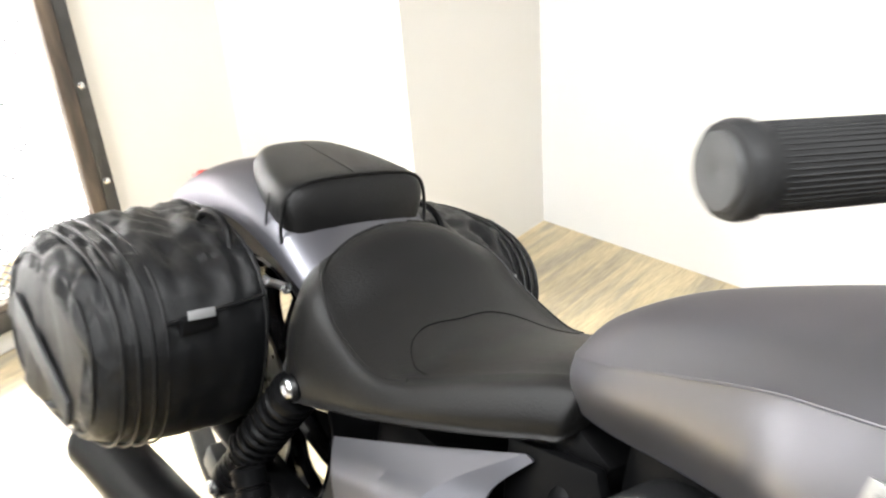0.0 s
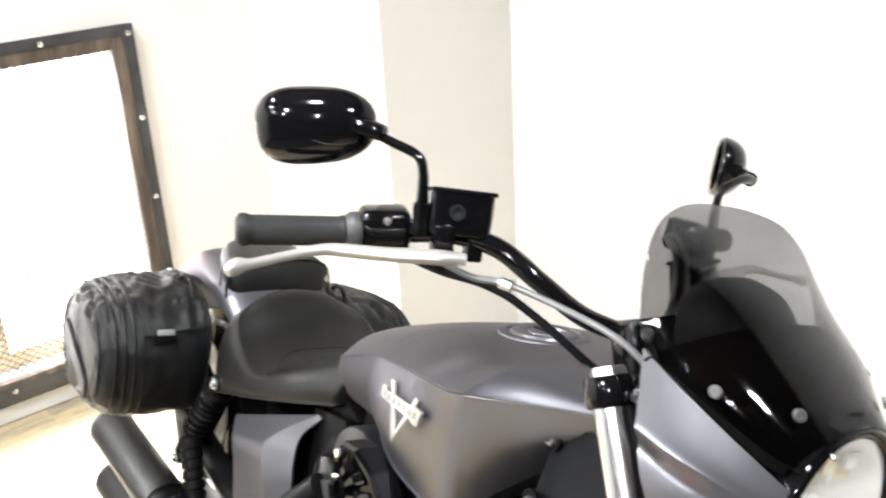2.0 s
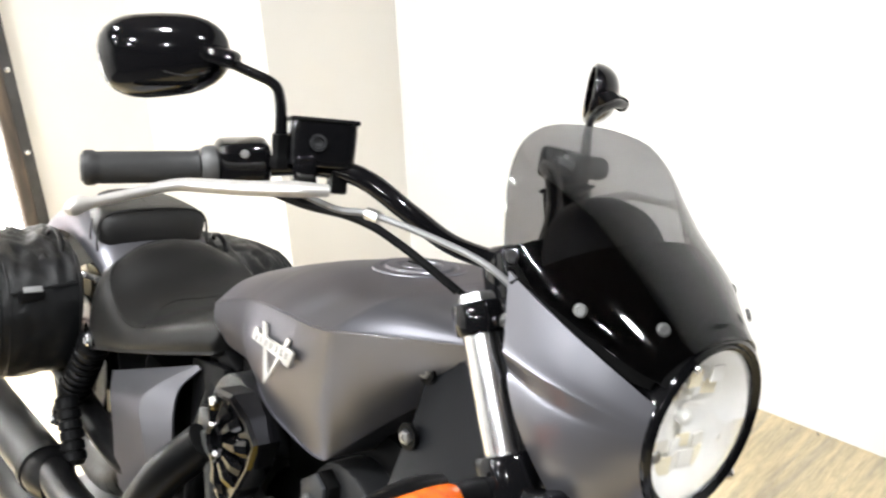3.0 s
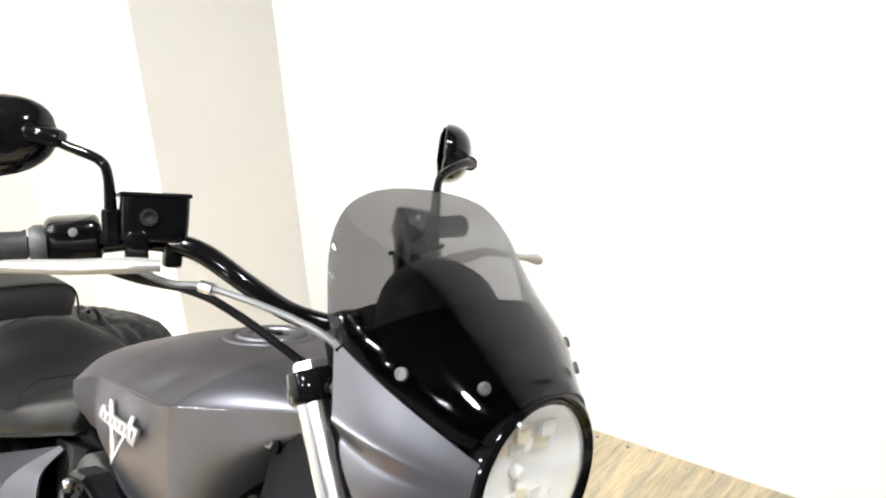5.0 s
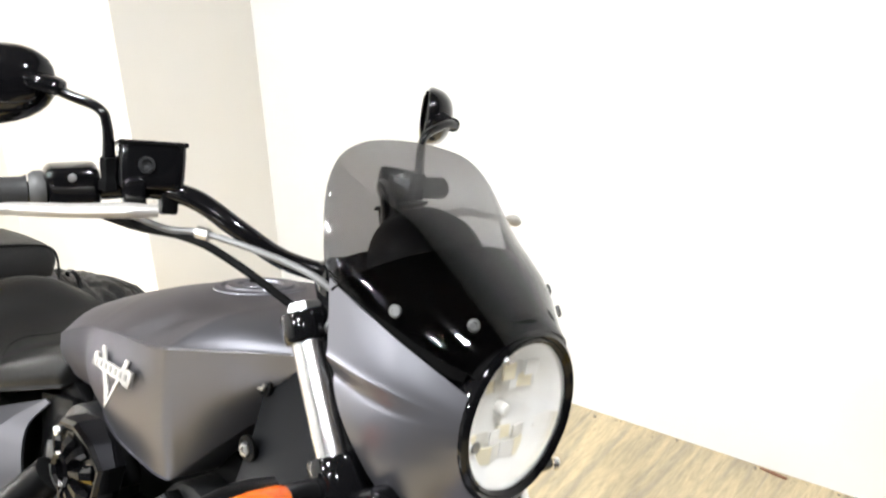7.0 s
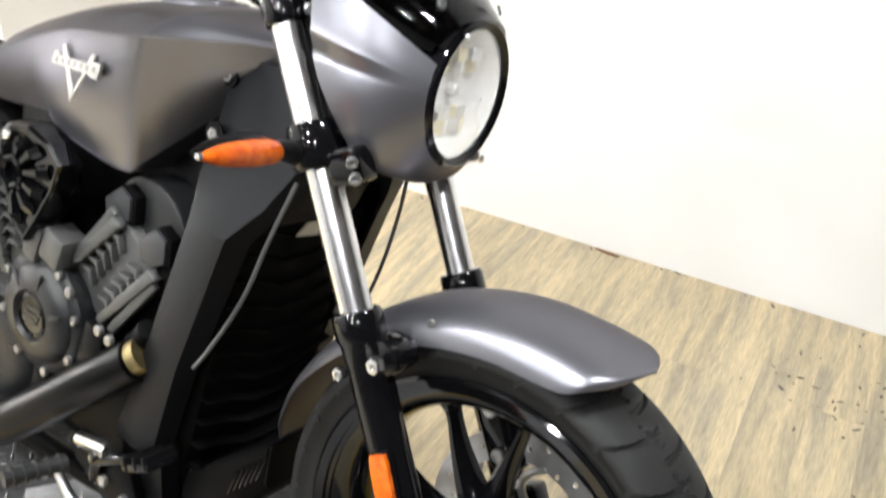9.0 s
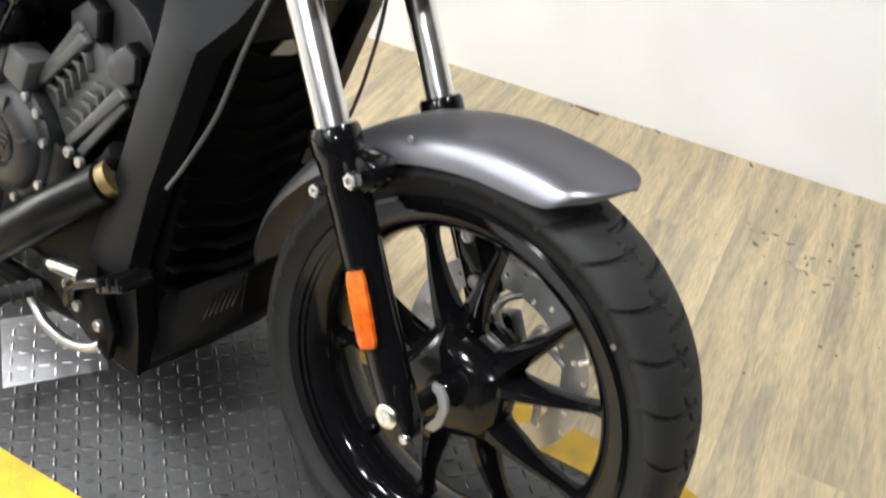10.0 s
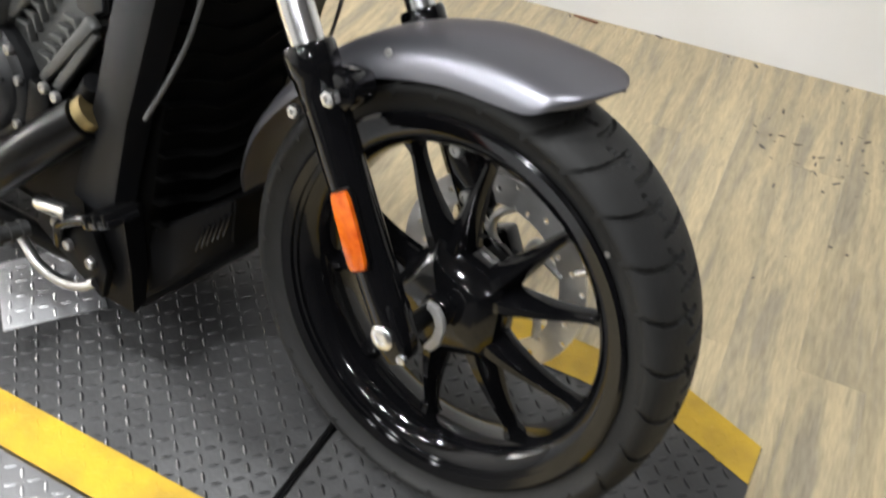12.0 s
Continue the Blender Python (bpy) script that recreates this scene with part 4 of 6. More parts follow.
def fork_details(s):
    """Axle end, pinch bolt, mounting bolts, reflector and screws of one leg, seen on the bike's right."""
    m = lambda p: Vector((p[0], p[1] * (1 if s < 0 else -1), p[2]))
    ax = (0, -1 if s < 0 else 1, 0)
    bm = B()
    slab(bm, [m(p) for p in ((-0.055, -0.118, 0.345), (-0.035, -0.118, 0.29), (-0.008, -0.118, 0.272), (0.012, -0.118, 0.285), (0.01, -0.118, 0.31), (-0.02, -0.118, 0.36))], m((0, -0.038, 0)), 0.006)
    part("axle_lug", bm, GLOSS, bike, "black axle clamp")
    bolt_at(m((-0.022, -0.156, 0.312)), ax, 0.0165, 0.008, CHROME, bike, "axle_bolt", "bright axle end", 20)
    bolt_at(m((0.008, -0.151, 0.292)), ax, 0.007, 0.007, CHROME, bike, "pinch_bolt")
    bolt_at(m((-0.196, -0.158, 0.552)), ax, 0.0095, 0.010, CHROME, bike, "mount_bolt", "", 6)
    bolt_at(m((-0.146, -0.158, 0.588)), ax, 0.0115, 0.012, CHROME, bike, "mount_bolt", "", 6)
    bm = B()
    slab(bm, [m(p) for p in ((-0.205, -0.094, 0.575), (-0.185, -0.094, 0.54), (-0.14, -0.094, 0.565), (-0.125, -0.094, 0.585), (-0.135, -0.094, 0.612), (-0.17, -0.094, 0.61))], m((0, -0.05, 0)), 0.008)
    part("fender_bracket", bm, GLOSS, bike, "black fender bracket on the fork")
    bolt_at(m((-0.128, -0.086, 0.634)), ax, 0.0055, 0.004, STEEL, bike, "fender_screw")
    # amber reflector in its black backing
    a, b = m((-0.112, -0.157, 0.478)), m((-0.069, -0.157, 0.395))
    d, side = (b - a), Vector((0.85, 0, 0.53))
    for name, w, mat, off in (("reflector_back", 0.0165, SATIN, 0.0), ("reflector", 0.0145, ORANGE, 0.006)):
        out = []
        for k in range(20):
            t = 2 * math.pi * k / 20
            u = max(-1, min(1, 1.35 * math.cos(t)))
            v = max(-1, min(1, 1.35 * math.sin(t)))
            out.append(a + d * (0.5 + (0.53 + 0.03 * (name == "reflector_back")) * u) + side * w * v + m((0, -off, 0)))
        bm = B()
        slab(bm, out, m((0, -0.006, 0)), 0.001)
        part(name, bm, mat, bike, "amber fork reflector" if name == "reflector" else "")
    # turn signal on its stalk
    sig = new("turn_signal")
    sig.parent = bike
    sig.location = (0, 0, 0) if s < 0 else (-0.05, -0.03, -0.01)
    bar("stalk", [m((-0.325, -0.15, 0.795)), m((-0.322, -0.19, 0.803)), m((-0.318, -0.215, 0.807))], [0.017, 0.013, 0.011], PLASTIC, sig)
    rings = []
    for f, w, h in ((0.0, 0.010, 0.009), (0.06, 0.017, 0.0145), (0.4, 0.0185, 0.0155), (0.75, 0.014, 0.0115), (0.95, 0.007, 0.005), (1.0, 0.003, 0.002)):
        c = m((-0.316, -0.208, 0.807)).lerp(m((-0.302, -0.338, 0.817)), f)
        rings.append([c + Vector((w * math.cos(t), 0, h * math.sin(t))) for t in (2 * math.pi * k / 14 for k in range(14))])
    bm = B()
    loft(bm, rings, 1, 3)
    part("lens", bm, ORANGE, sig, "amber turn signal lens")
    c0, c1 = m((-0.330, -0.21, 0.807)), m((-0.312, -0.335, 0.817))
    rings = [[c0.lerp(c1, f) + Vector((w * math.cos(t) - 0.006, 0, w * 1.15 * math.sin(t))) for t in (2 * math.pi * k / 14 for k in range(14))] for f, w in ((0, 0.012), (0.3, 0.0165), (0.7, 0.0125), (1.0, 0.003))]
    bm = B()
    loft(bm, rings, 1, 3)
    part("shell", bm, SATIN, sig, "black signal shell")
    bolt_at(m((-0.300, -0.338, 0.819)), ax, 0.004, 0.006, CHROME, sig, "screw")
    # clamp block and its bolts
    bm = B()
    box(bm, Matrix.Translation(m((-0.262, -0.132, 0.800))) @ FORK_DIR.to_track_quat("Z", "Y").to_matrix().to_4x4(), 0.042, 0.052, 0.046, 0.008, 3)
    part("clamp_block", bm, GLOSS, bike, "gloss black fork clamp")
    for p in ((-0.245, -0.155, 0.812), (-0.236, -0.155, 0.795)):
        bolt_at(m(p), (0.7, ax[1] * 0.7, 0.1), 0.0078, 0.008, CHROME, bike, "clamp_bolt")
    bolt_at(m((-0.37, -0.132, 0.962)), (0.7, ax[1] * 0.7, 0.1), 0.0075, 0.008, CHROME, bike, "clamp_bolt")
    # screws of the screen
    for p, n_ in (((-0.358, -0.149, 1.036), (0.3, ax[1], 0.2)), ((-0.275, -0.131, 1.010), (0.5, ax[1], 0.4)), ((-0.217, -0.074, 1.008), (0.8, ax[1] * 0.5, 0.5))):
        bolt_at(m(p), n_, 0.0068, 0.004, SCREW, bike, "screen_screw", "", 16)
    for p in ((-0.50, -0.128, 0.762), (-0.512, -0.105, 0.838)):
        bolt_at(m(p), (0.2, ax[1], 0), 0.0095, 0.010, STEEL, bike, "tank_bolt", "", 6)
        bm = B()
        lathe(bm, [(0.009, 0.0), (0.0165, 0.0), (0.0165, 0.004), (0.009, 0.004)], Matrix.Translation(m(p)) @ Vector(ax).to_track_quat("Z", "Y").to_matrix().to_4x4(), 20, True)
        part("washer", bm, SATIN, bike)


for side in (-1, 1):
    fork_details(side)
LEVER_PALE = material("pale_plated_steel", (0.34, 0.335, 0.33), 0.5, 0.6, (0.25, 0.245, 0.24), 60, 0.5)
# hub spacer and sensor on the axle
bm = B()
slab(bm, [(0.72 * x - 0.004, -0.098, 0.312 + 0.82 * (z - 0.31)) for x, z in ((.000, .352), (.020, .352), (.036, .338), (.044, .318), (.040, .286), (.028, .270), (.010, .268), (.016, .282), (.026, .296), (.028, .318), (.018, .336), (.002, .340))], (0, 0.008, 0), 0.001)
part("sensor_plate", bm, LEVER_PALE, bike, "grey wheel sensor plate")
bar("axle", [(-0.01, -0.13, 0.315), (-0.002, 0.13, 0.318)], 0.013, SATIN, bike, "", 16, 1)
# yokes between the legs
for d, dz, nm in ((0.577, 0.05, "lower_yoke"), (0.745, 0.03, "upper_yoke")):
    c = fork_pt(d, 0)
    bm = B()
    box(bm, Matrix.Translation(c + Vector((-0.008, 0, 0))) @ FORK_DIR.to_track_quat("Z", "Y").to_matrix().to_4x4(), 0.072, 0.24, dz, 0.01, 3)
    part(nm, bm, GLOSS, bike, "black fork yoke")
bar("steering_stem", [fork_pt(0.54, 0) + Vector((-0.05, 0, 0)), fork_pt(0.80, 0) + Vector((-0.05, 0, 0))], 0.032, SATIN, bike, "", 20, 1)
for s in (-1, 1):
    # ribbed shrouds between cowl and fork
    pts = [fork_pt(d, s * 0.118) + Vector((0.032, 0, 0)) for d in (0.60, 0.64, 0.68, 0.72, 0.76)]
    bar("cowl_bracket", pts, 0.012, SATIN, bike, "black cowl bracket")

# gauge behind the screen
gm = Matrix.Translation((-0.362, 0.016, 1.012)) @ Vector((0.75, 0, 0.35)).to_track_quat("Z", "Y").to_matrix().to_4x4()
bm = B()
lathe(bm, [(0.0, 0.050), (0.04, 0.046), (0.064, 0.034), (0.077, 0.01), (0.080, -0.02), (0.078, -0.035), (0.070, -0.04), (0.0, -0.036)], gm, 36)
part("gauge", bm, PLASTIC, bike, "round black instrument housing")
bm = B()
box(bm, pose(-0.335, 0, 0.945, 0, 20, 0), 0.09, 0.20, 0.11, 0.02, 3)
part("lamp_bracket", bm, SATIN, bike, "black lamp bracket behind the cowl")
bm = B()
lathe(bm, [(0.0, -0.13), (0.05, -0.125), (0.075, -0.10), (0.088, -0.05), (0.09, -0.02), (0.086, -0.02), (0.07, -0.09), (0.0, -0.12)], Matrix.Translation(HEAD) @ Matrix.Rotation(radians(90), 4, "Y"), 36)
part("lamp_bucket", bm, SATIN, bike, "black lamp bucket")
# plate of the cowl over the lamp
bm = B()
rings = []
for r, dx in ((0.0965, 0.006), (0.106, -0.004), (0.112, -0.022)):
    rings.append([HEAD + Vector((dx, r * math.cos(a), r * math.sin(a))) for a in np.linspace(radians(34), radians(146), 34)])
skin(bm, rings, False)
solid(bm, 0.003)
part("lamp_visor", bm, VISOR, bike, "black visor strip over the lamp")
bolt_at(HEAD + Vector((0.012, -0.05, 0.074)), (1, 0, 0), 0.004, 0.004, CHROME, bike, "visor_screw")

# ---- controls ----
BAR_D = Vector((-0.335, -0.94, -0.11)).normalized()


def controls(s):
    k = 1 if s < 0 else -1
    bm = B()
    box(bm, Matrix.Translation((-0.699, -0.272, 1.043)) @ BAR_D.to_track_quat("Z", "X").to_matrix().to_4x4(), 0.050, 0.052, 0.062, 0.011, 3)
    sw = part("switch_housing", mirrored(bm, s), GLOSS, bike, "black handlebar switch housing")
    for d, z in ((-0.018, 0.018), (0.02, 0.02)):
        p = Vector((-0.668, -0.268 + d, 1.041 + z))
        bolt_at(Vector((p.x, p.y * k, p.z)), (1, -0.3 * k, 0.3), 0.005, 0.004, STEEL, sw, "screw", "", 8)
    bm = B()
    lathe(bm, [(0.0135, 0), (0.022, 0), (0.024, 0.004), (0.024, 0.012), (0.0205, 0.018), (0.0135, 0.018)], aim((-0.704, -0.300, 1.036), Vector((-0.704, -0.300, 1.036)) + BAR_D), 24, True)
    part("grip_flange", mirrored(bm, s), ENDCAP, bike, "grey grip flange")
    # fluid reservoir with lid and sight glass
    res = new("fluid_reservoir")
    res.parent = bike
    res.location = (0, 0, 0) if s < 0 else (0.06, -0.012, -0.066)
    rm = Matrix.Translation((-0.651, -0.200, 1.073)) @ Matrix.Rotation(radians(70), 4, "Z") @ Matrix.Rotation(radians(-14), 4, "X")
    bm = B()
    rings = []
    for z, k in ((-0.025, 0.90), (-0.023, 0.955), (-0.010, 0.98), (0.012, 1.0), (0.025, 1.0)):
        ring = []
        for q in range(28):
            t = 2 * math.pi * q / 28
            c_, s_ = math.cos(t), math.sin(t)
            ring.append(rm @ Vector((0.0385 * k * math.copysign(abs(c_) ** 0.35, c_), 0.026 * k * math.copysign(abs(s_) ** 0.35, s_), z)))
        rings.append(ring)
    skin(bm, rings)
    part("body", mirrored(bm, s), GLOSS, res, "gloss black reservoir body")
    bm = B()
    box(bm, rm @ Matrix.Translation((0, 0, 0.0275)), 0.0790, 0.0550, 0.0055, 0.0022, 3)
    part("lid", mirrored(bm, s), SATIN, res, "black reservoir lid")
    for fx, fw in ((-0.022, 0.016), (0.022, 0.020)):
        bm = B()
        box(bm, rm @ Matrix.Translation((fx, 0.002, -0.038)), fw, 0.030, 0.032, 0.004, 2)
        part("foot", mirrored(bm, s), SATIN, res)
    bm = B()
    lathe(bm, [(0.0, 0.0), (0.006, 0.0005), (0.0065, 0.003), (0.0095, 0.003), (0.010, 0.0)], rm @ Matrix.Translation((-0.008, -0.0258, 0.002)) @ Matrix.Rotation(radians(90), 4, "X"), 20)
    part("sight_glass", mirrored(bm, s), ALLOY, res, "round sight glass")
    bm = B()
    box(bm, Matrix.Translation((-0.640, -0.225, 1.046)) @ BAR_D.to_track_quat("Z", "X").to_matrix().to_4x4(), 0.040, 0.036, 0.026, 0.007, 2)
    part("lever_clamp", mirrored(bm, s), GLOSS, bike)
    # lever
    rings = []
    for (x, y, z), w, h in (((-0.600, -0.215, 1.034), .008, .007), ((-0.610, -0.25, 1.034), .012, .009), ((-0.630, -0.30, 1.031), .012, .008), ((-0.645, -0.345, 1.031), .010, .0075),
                            ((-0.650, -0.372, 1.031), .0085, .0065), ((-0.646, -0.41, 1.026), .007, .006), ((-0.634, -0.462, 1.020), .0066, .006), ((-0.631, -0.474, 1.019), .0095, .0095), ((-0.628, -0.485, 1.018), .0095, .0095), ((-0.626, -0.493, 1.017), .003, .003)):
        c = Vector((x, y, z))
        rings.append([c + Vector((0.94 * w * math.cos(t), -0.33 * w * math.cos(t), h * math.sin(t))) for t in (2 * math.pi * q / 12 for q in range(12))])
    bm = B()
    loft(bm, rings, 1, 3)
    part("lever", mirrored(bm, s), LEVER, bike, "bare aluminium hand lever").location = (0, 0, 0) if s < 0 else (0, 0.025, -0.025)
    # mirror
    mir = new("mirror")
    mir.parent = bike
    mir.location = (0, 0, 0) if s < 0 else (0.035, 0.045, 0.0)
    bm = B()
    tube(bm, [(-0.662, -0.244, 1.045), (-0.664, -0.246, 1.085), (-0.667, -0.249, 1.120), (-0.675, -0.256, 1.138), (-0.705, -0.280, 1.148), (-0.738, -0.305, 1.160)], [0.0085, 0.0075, 0.0062, 0.006, 0.006, 0.007], 12, 6)
    if s < 0:
        part("arm", mirrored(bm, s), GLOSS, mir, "gloss black mirror arm")
    bm = B()
    lathe(bm, [(0.0, 0.0), (0.0125, 0.0), (0.0125, 0.01), (0.0095, 0.014), (0.011, 0.03), (0.0105, 0.038), (0.0, 0.038)], aim((-0.662, -0.244, 1.046), (-0.665, -0.247, 1.12)), 6)
    if s < 0:
        part("mirror_nut", mirrored(bm, s), SATIN, mir)
    u = Vector((-0.62, -0.76, -0.20)).normalized()
    v = Vector((0, 0, 1))
    v = (v - u * v.dot(u)).normalized()
    n = u.cross(v)
    if n.x < 0:
        n = -n
    c0 = Vector((-0.784, -0.341, 1.146))
    rings = []
    for depth, sc in ((-0.016, 0.93), (-0.012, 1.0), (0.0, 0.99), (0.014, 0.88), (0.025, 0.66), (0.031, 0.36), (0.033, 0.08)):
        ring = []
        for q in range(28):
            t = 2 * math.pi * q / 28
            a, b = math.cos(t), math.sin(t)
            hl = 0.076 * (abs(a) ** 0.72) * (1 if a > 0 else -1)
            taper = 0.046 * (1 + 0.12 * a)
            hv = taper * (abs(b) ** 0.8) * (1 if b > 0 else -1) * (1.0 if b > 0 else 1.05)
            ring.append(c0 + u * hl * sc + v * hv * sc + n * depth)
        rings.append(ring)
    bm = B()
    loft(bm, rings, 1, 2)
    if s > 0:
        bmesh.ops.rotate(bm, cent=c0, matrix=Matrix.Rotation(radians(-6), 3, "Z"), verts=bm.verts)
    shell = part("mirror_shell", mirrored(bm, s), GLOSS, mir, "gloss black mirror shell")
    bm = B()
    skin(bm, [[c0 + (p - c0 - n * (-0.016)) * 0.94 + n * d for p in rings[0]] for d in (-0.0185, -0.0165)], True)
    part("mirror_glass", mirrored(bm, s), MIRROR, shell, "mirror glass")
    bm = B()
    box(bm, aim((-0.728, -0.298, 1.157), (-0.76, -0.325, 1.163)), 0.024, 0.02, 0.05, 0.007, 2)
    if s < 0:
        part("mirror_mount", mirrored(bm, s), GLOSS, mir)


LEVER = material("bare_aluminium", (0.62, 0.60, 0.575), 0.36, 0.6, (0.46, 0.445, 0.42), 30, 0.4, 0.05, 200)
MIRROR = material("mirror_silver", (0.9, 0.9, 0.9), 0.03, 1.0, rough_var=0.01)
for side in (-1, 1):
    controls(side)
# riser clamp and cables
bm = B()
box(bm, pose(-0.475, 0, 0.965, 0, -25, 0), 0.05, 0.11, 0.07, 0.01, 3)
part("bar_riser", bm, GLOSS, bike, "black handlebar riser")
CABLE = material("dull_cable", (0.16, 0.16, 0.16), 0.45, 0.3, (0.1, 0.1, 0.1), 30, 0.5)
for s in (-1, 1):
    f = lambda *p: [(x, y * (1 if s < 0 else -1), z) for x, y, z in p]
    bar("brake_hose", f((-0.632, -0.225, 1.020), (-0.60, -0.20, 1.012), (-0.569, -0.174, 1.014), (-0.50, -0.14, 1.008), (-0.43, -0.115, 0.998), (-0.385, -0.09, 0.97)), 0.0042, CABLE, bike, "grey braided hose", 8)
    bar("throttle_cable", f((-0.68, -0.255, 1.015), (-0.655, -0.21, 1.0), (-0.61, -0.175, 0.998), (-0.57, -0.145, 0.985), (-0.525, -0.10, 0.95), (-0.47, -0.06, 0.92)), 0.004, PLASTIC, bike, "black control cable", 8)
    bar("wiring_loom", f((-0.68, -0.25, 1.018), (-0.64, -0.205, 1.003), (-0.60, -0.17, 1.0), (-0.555, -0.13, 0.975), (-0.50, -0.09, 0.94)), 0.0055, PLASTIC, bike, "black wiring loom", 8)
    bm = B()
    lathe(bm, [(0.0, 0), (0.0075, 0), (0.0075, 0.016), (0.0, 0.016)], aim(*f((-0.575, -0.177, 1.014), (-0.56, -0.169, 1.013))), 8)
    part("hose_clip", bm, STEEL, bike)

# ---- tank fittings ----
capm = Matrix.Translation((-0.690, 0, 0.892)) @ Matrix.Rotation(radians(-9), 4, "Y")
bm = B()
lathe(bm, [(0.066, -0.006), (0.064, 0.003), (0.058, 0.005), (0.054, 0.0045), (0.052, 0.0015), (0.048, 0.0015), (0.046, 0.006), (0.040, 0.0075), (0.032, 0.0065), (0.030, 0.003), (0.024, 0.003), (0.022, 0.006), (0.0, 0.007)], capm, 48)
cap = part("fuel_cap", bm, PAINT, bike, "satin grey flush fuel cap")
bm = B()
box(bm, capm @ Matrix.Translation((0, 0, 0.006)), 0.044, 0.012, 0.008, 0.003, 2)
part("cap_grip", bm, SATIN, cap)


def badge(s):
    k = 1 if s < 0 else -1
    root = new("tank_badge")
    root.parent = bike
    o = Vector((-0.702, -0.204 * k, 0.795))
    u = Vector((0.98, -0.02 * k, 0.13)).normalized()
    v = Vector((0.02, 0.22 * k, 1.0))
    v = (v - u * v.dot(u)).normalized()
    n = u.cross(v).normalized() * k
    put = lambda pts: [o + u * a + v * b for a, b in pts]
    shapes = (("chevron_side", [(-0.040, 0.028), (-0.030, 0.028), (0.0035, -0.031), (0.000, -0.046)], 0.003), ("chevron_side", [(0.0003, -0.046), (0.0038, -0.031), (0.029, 0.024), (0.040, 0.023)], 0.003),
              ("nameplate", [(-0.055, 0.000), (-0.051, 0.018), (-0.041, 0.017), (-0.039, 0.012), (0.036, 0.009), (0.038, 0.014), (0.056, 0.012), (0.052, -0.009), (0.036, -0.008), (0.034, -0.004)], 0.005))
    for nm, pts, dep in shapes:
        bm = B()
        slab(bm, put(pts), n * dep, 0.0008)
        part(nm, bm, BADGE, root, "bright metal badge piece")
    for q in range(7):
        bm = B()
        x = -0.042 + q * 0.014
        slab(bm, [p + n * 0.0051 for p in put([(x - 0.0030, 0.0008 - 0.034 * x), (x + 0.0030, 0.0008 - 0.034 * x), (x + 0.0030, 0.0086 - 0.034 * x), (x - 0.0030, 0.0086 - 0.034 * x)])], n * 0.0008)
        part("bar", bm, BADGE_BAR, root, "worn grey bar")


BADGE_BAR = material("grey_badge_bar", (0.27, 0.265, 0.25), 0.5, 0.4, (0.2, 0.195, 0.18), 80, 0.5)
BADGE = material("pale_badge_metal", (0.44, 0.43, 0.41), 0.36, 0.7, (0.32, 0.31, 0.29), 120, 0.6, 0.1, 300)
for side in (-1, 1):
    badge(side)


# ---- radiator and shrouds ----
def shroud(s):
    back = [(-.515, -.095, .862), (-.512, -.115, .775), (-.500, -.148, .705), (-.492, -.165, .645), (-.537, -.167, .45), (-.566, -.167, .335), (-.588, -.167, .258)]
    front = [(-.41, -.085, .872), (-.352, -.116, .764), (-.376, -.148, .70), (-.408, -.177, .650), (-.463, -.179, .43), (-.480, -.178, .335), (-.492, -.176, .268)]
    inner = [(-.405, -.05, .862), (-.350, -.088, .756), (-.374, -.112, .69), (-.402, -.134, .640), (-.458, -.139, .43), (-.478, -.139, .335), (-.490, -.139, .268)]
    mid = [tuple(Vector(a).lerp(Vector(b), 0.55) + Vector((0, -0.006, 0))) for a, b in zip(back, front)]
    bm = B()
    skin(bm, [back, mid, front, inner], False)
    solid(bm, 0.006)
    part("radiator_shroud", mirrored(bm, s), SHROUD, bike, "matt dark grey faceted radiator shroud", 20)
    bm = B()
    skin(bm, [[(-.580, -.160, .275), (-.566, -.160, .18), (-.535, -.160, .098)], [(-.486, -.165, .275), (-.466, -.164, .18), (-.463, -.160, .102)], [(-.486, -.128, .275), (-.472, -.128, .18), (-.472, -.128, .102)]], False)
    solid(bm, 0.006)
    part("shroud_foot", mirrored(bm, s), SATIN, bike, "black foot below the radiator shroud", 20)
    bar("shroud_hose", [(x, y * (1 if s < 0 else -1), z) for x, y, z in ((-.352, -.121, .742), (-.366, -.14, .66), (-.384, -.152, .57), (-.412, -.168, .49), (-.436, -.172, .445))], 0.0032, HOSE, bike, "thin grey hose", 8)


HOSE = material("grey_hose", (0.05, 0.05, 0.05), 0.5, 0.0, (0.035, 0.035, 0.035), 30, 0.5)
SHROUD = material("matt_dark_grey_plastic", (0.0050, 0.0054, 0.0066), 0.42, 0.0, (0.0036, 0.0039, 0.0046), 10, 0.5, 0.2, 600, spec=0.14)
for side in (-1, 1):
    shroud(side)
bm = B()
box(bm, pose(-0.475, 0, 0.45, 0, 6, 0), 0.05, 0.25, 0.50, 0.01)
part("radiator_core", bm, GRILLE, bike, "black radiator core")
for k in range(11):
    z = 0.235 + k * 0.040
    x = -0.455 + 0.105 * (z - 0.45) * 0.5
    bm = B()
    rows = []
    for y, dz in ((-0.128, 0.014), (-0.075, 0.004), (-0.03, -0.012), (0.03, -0.012), (0.075, 0.004), (0.128, 0.014)):
        rows.append([(x + 0.016, y, z + dz - 0.002), (x + 0.019, y, z + dz), (x + 0.016, y, z + dz + 0.002), (x, y, z + dz + 0.003), (x, y, z + dz - 0.003)])
    skin(bm, rows, True)
    part("grille_slat", bm, GRILLE, bike, "black chevron grille slat")
bm = B()
box(bm, pose(-0.40, 0.0, 0.715, 0, 20, 0), 0.03, 0.17, 0.13, 0.01)
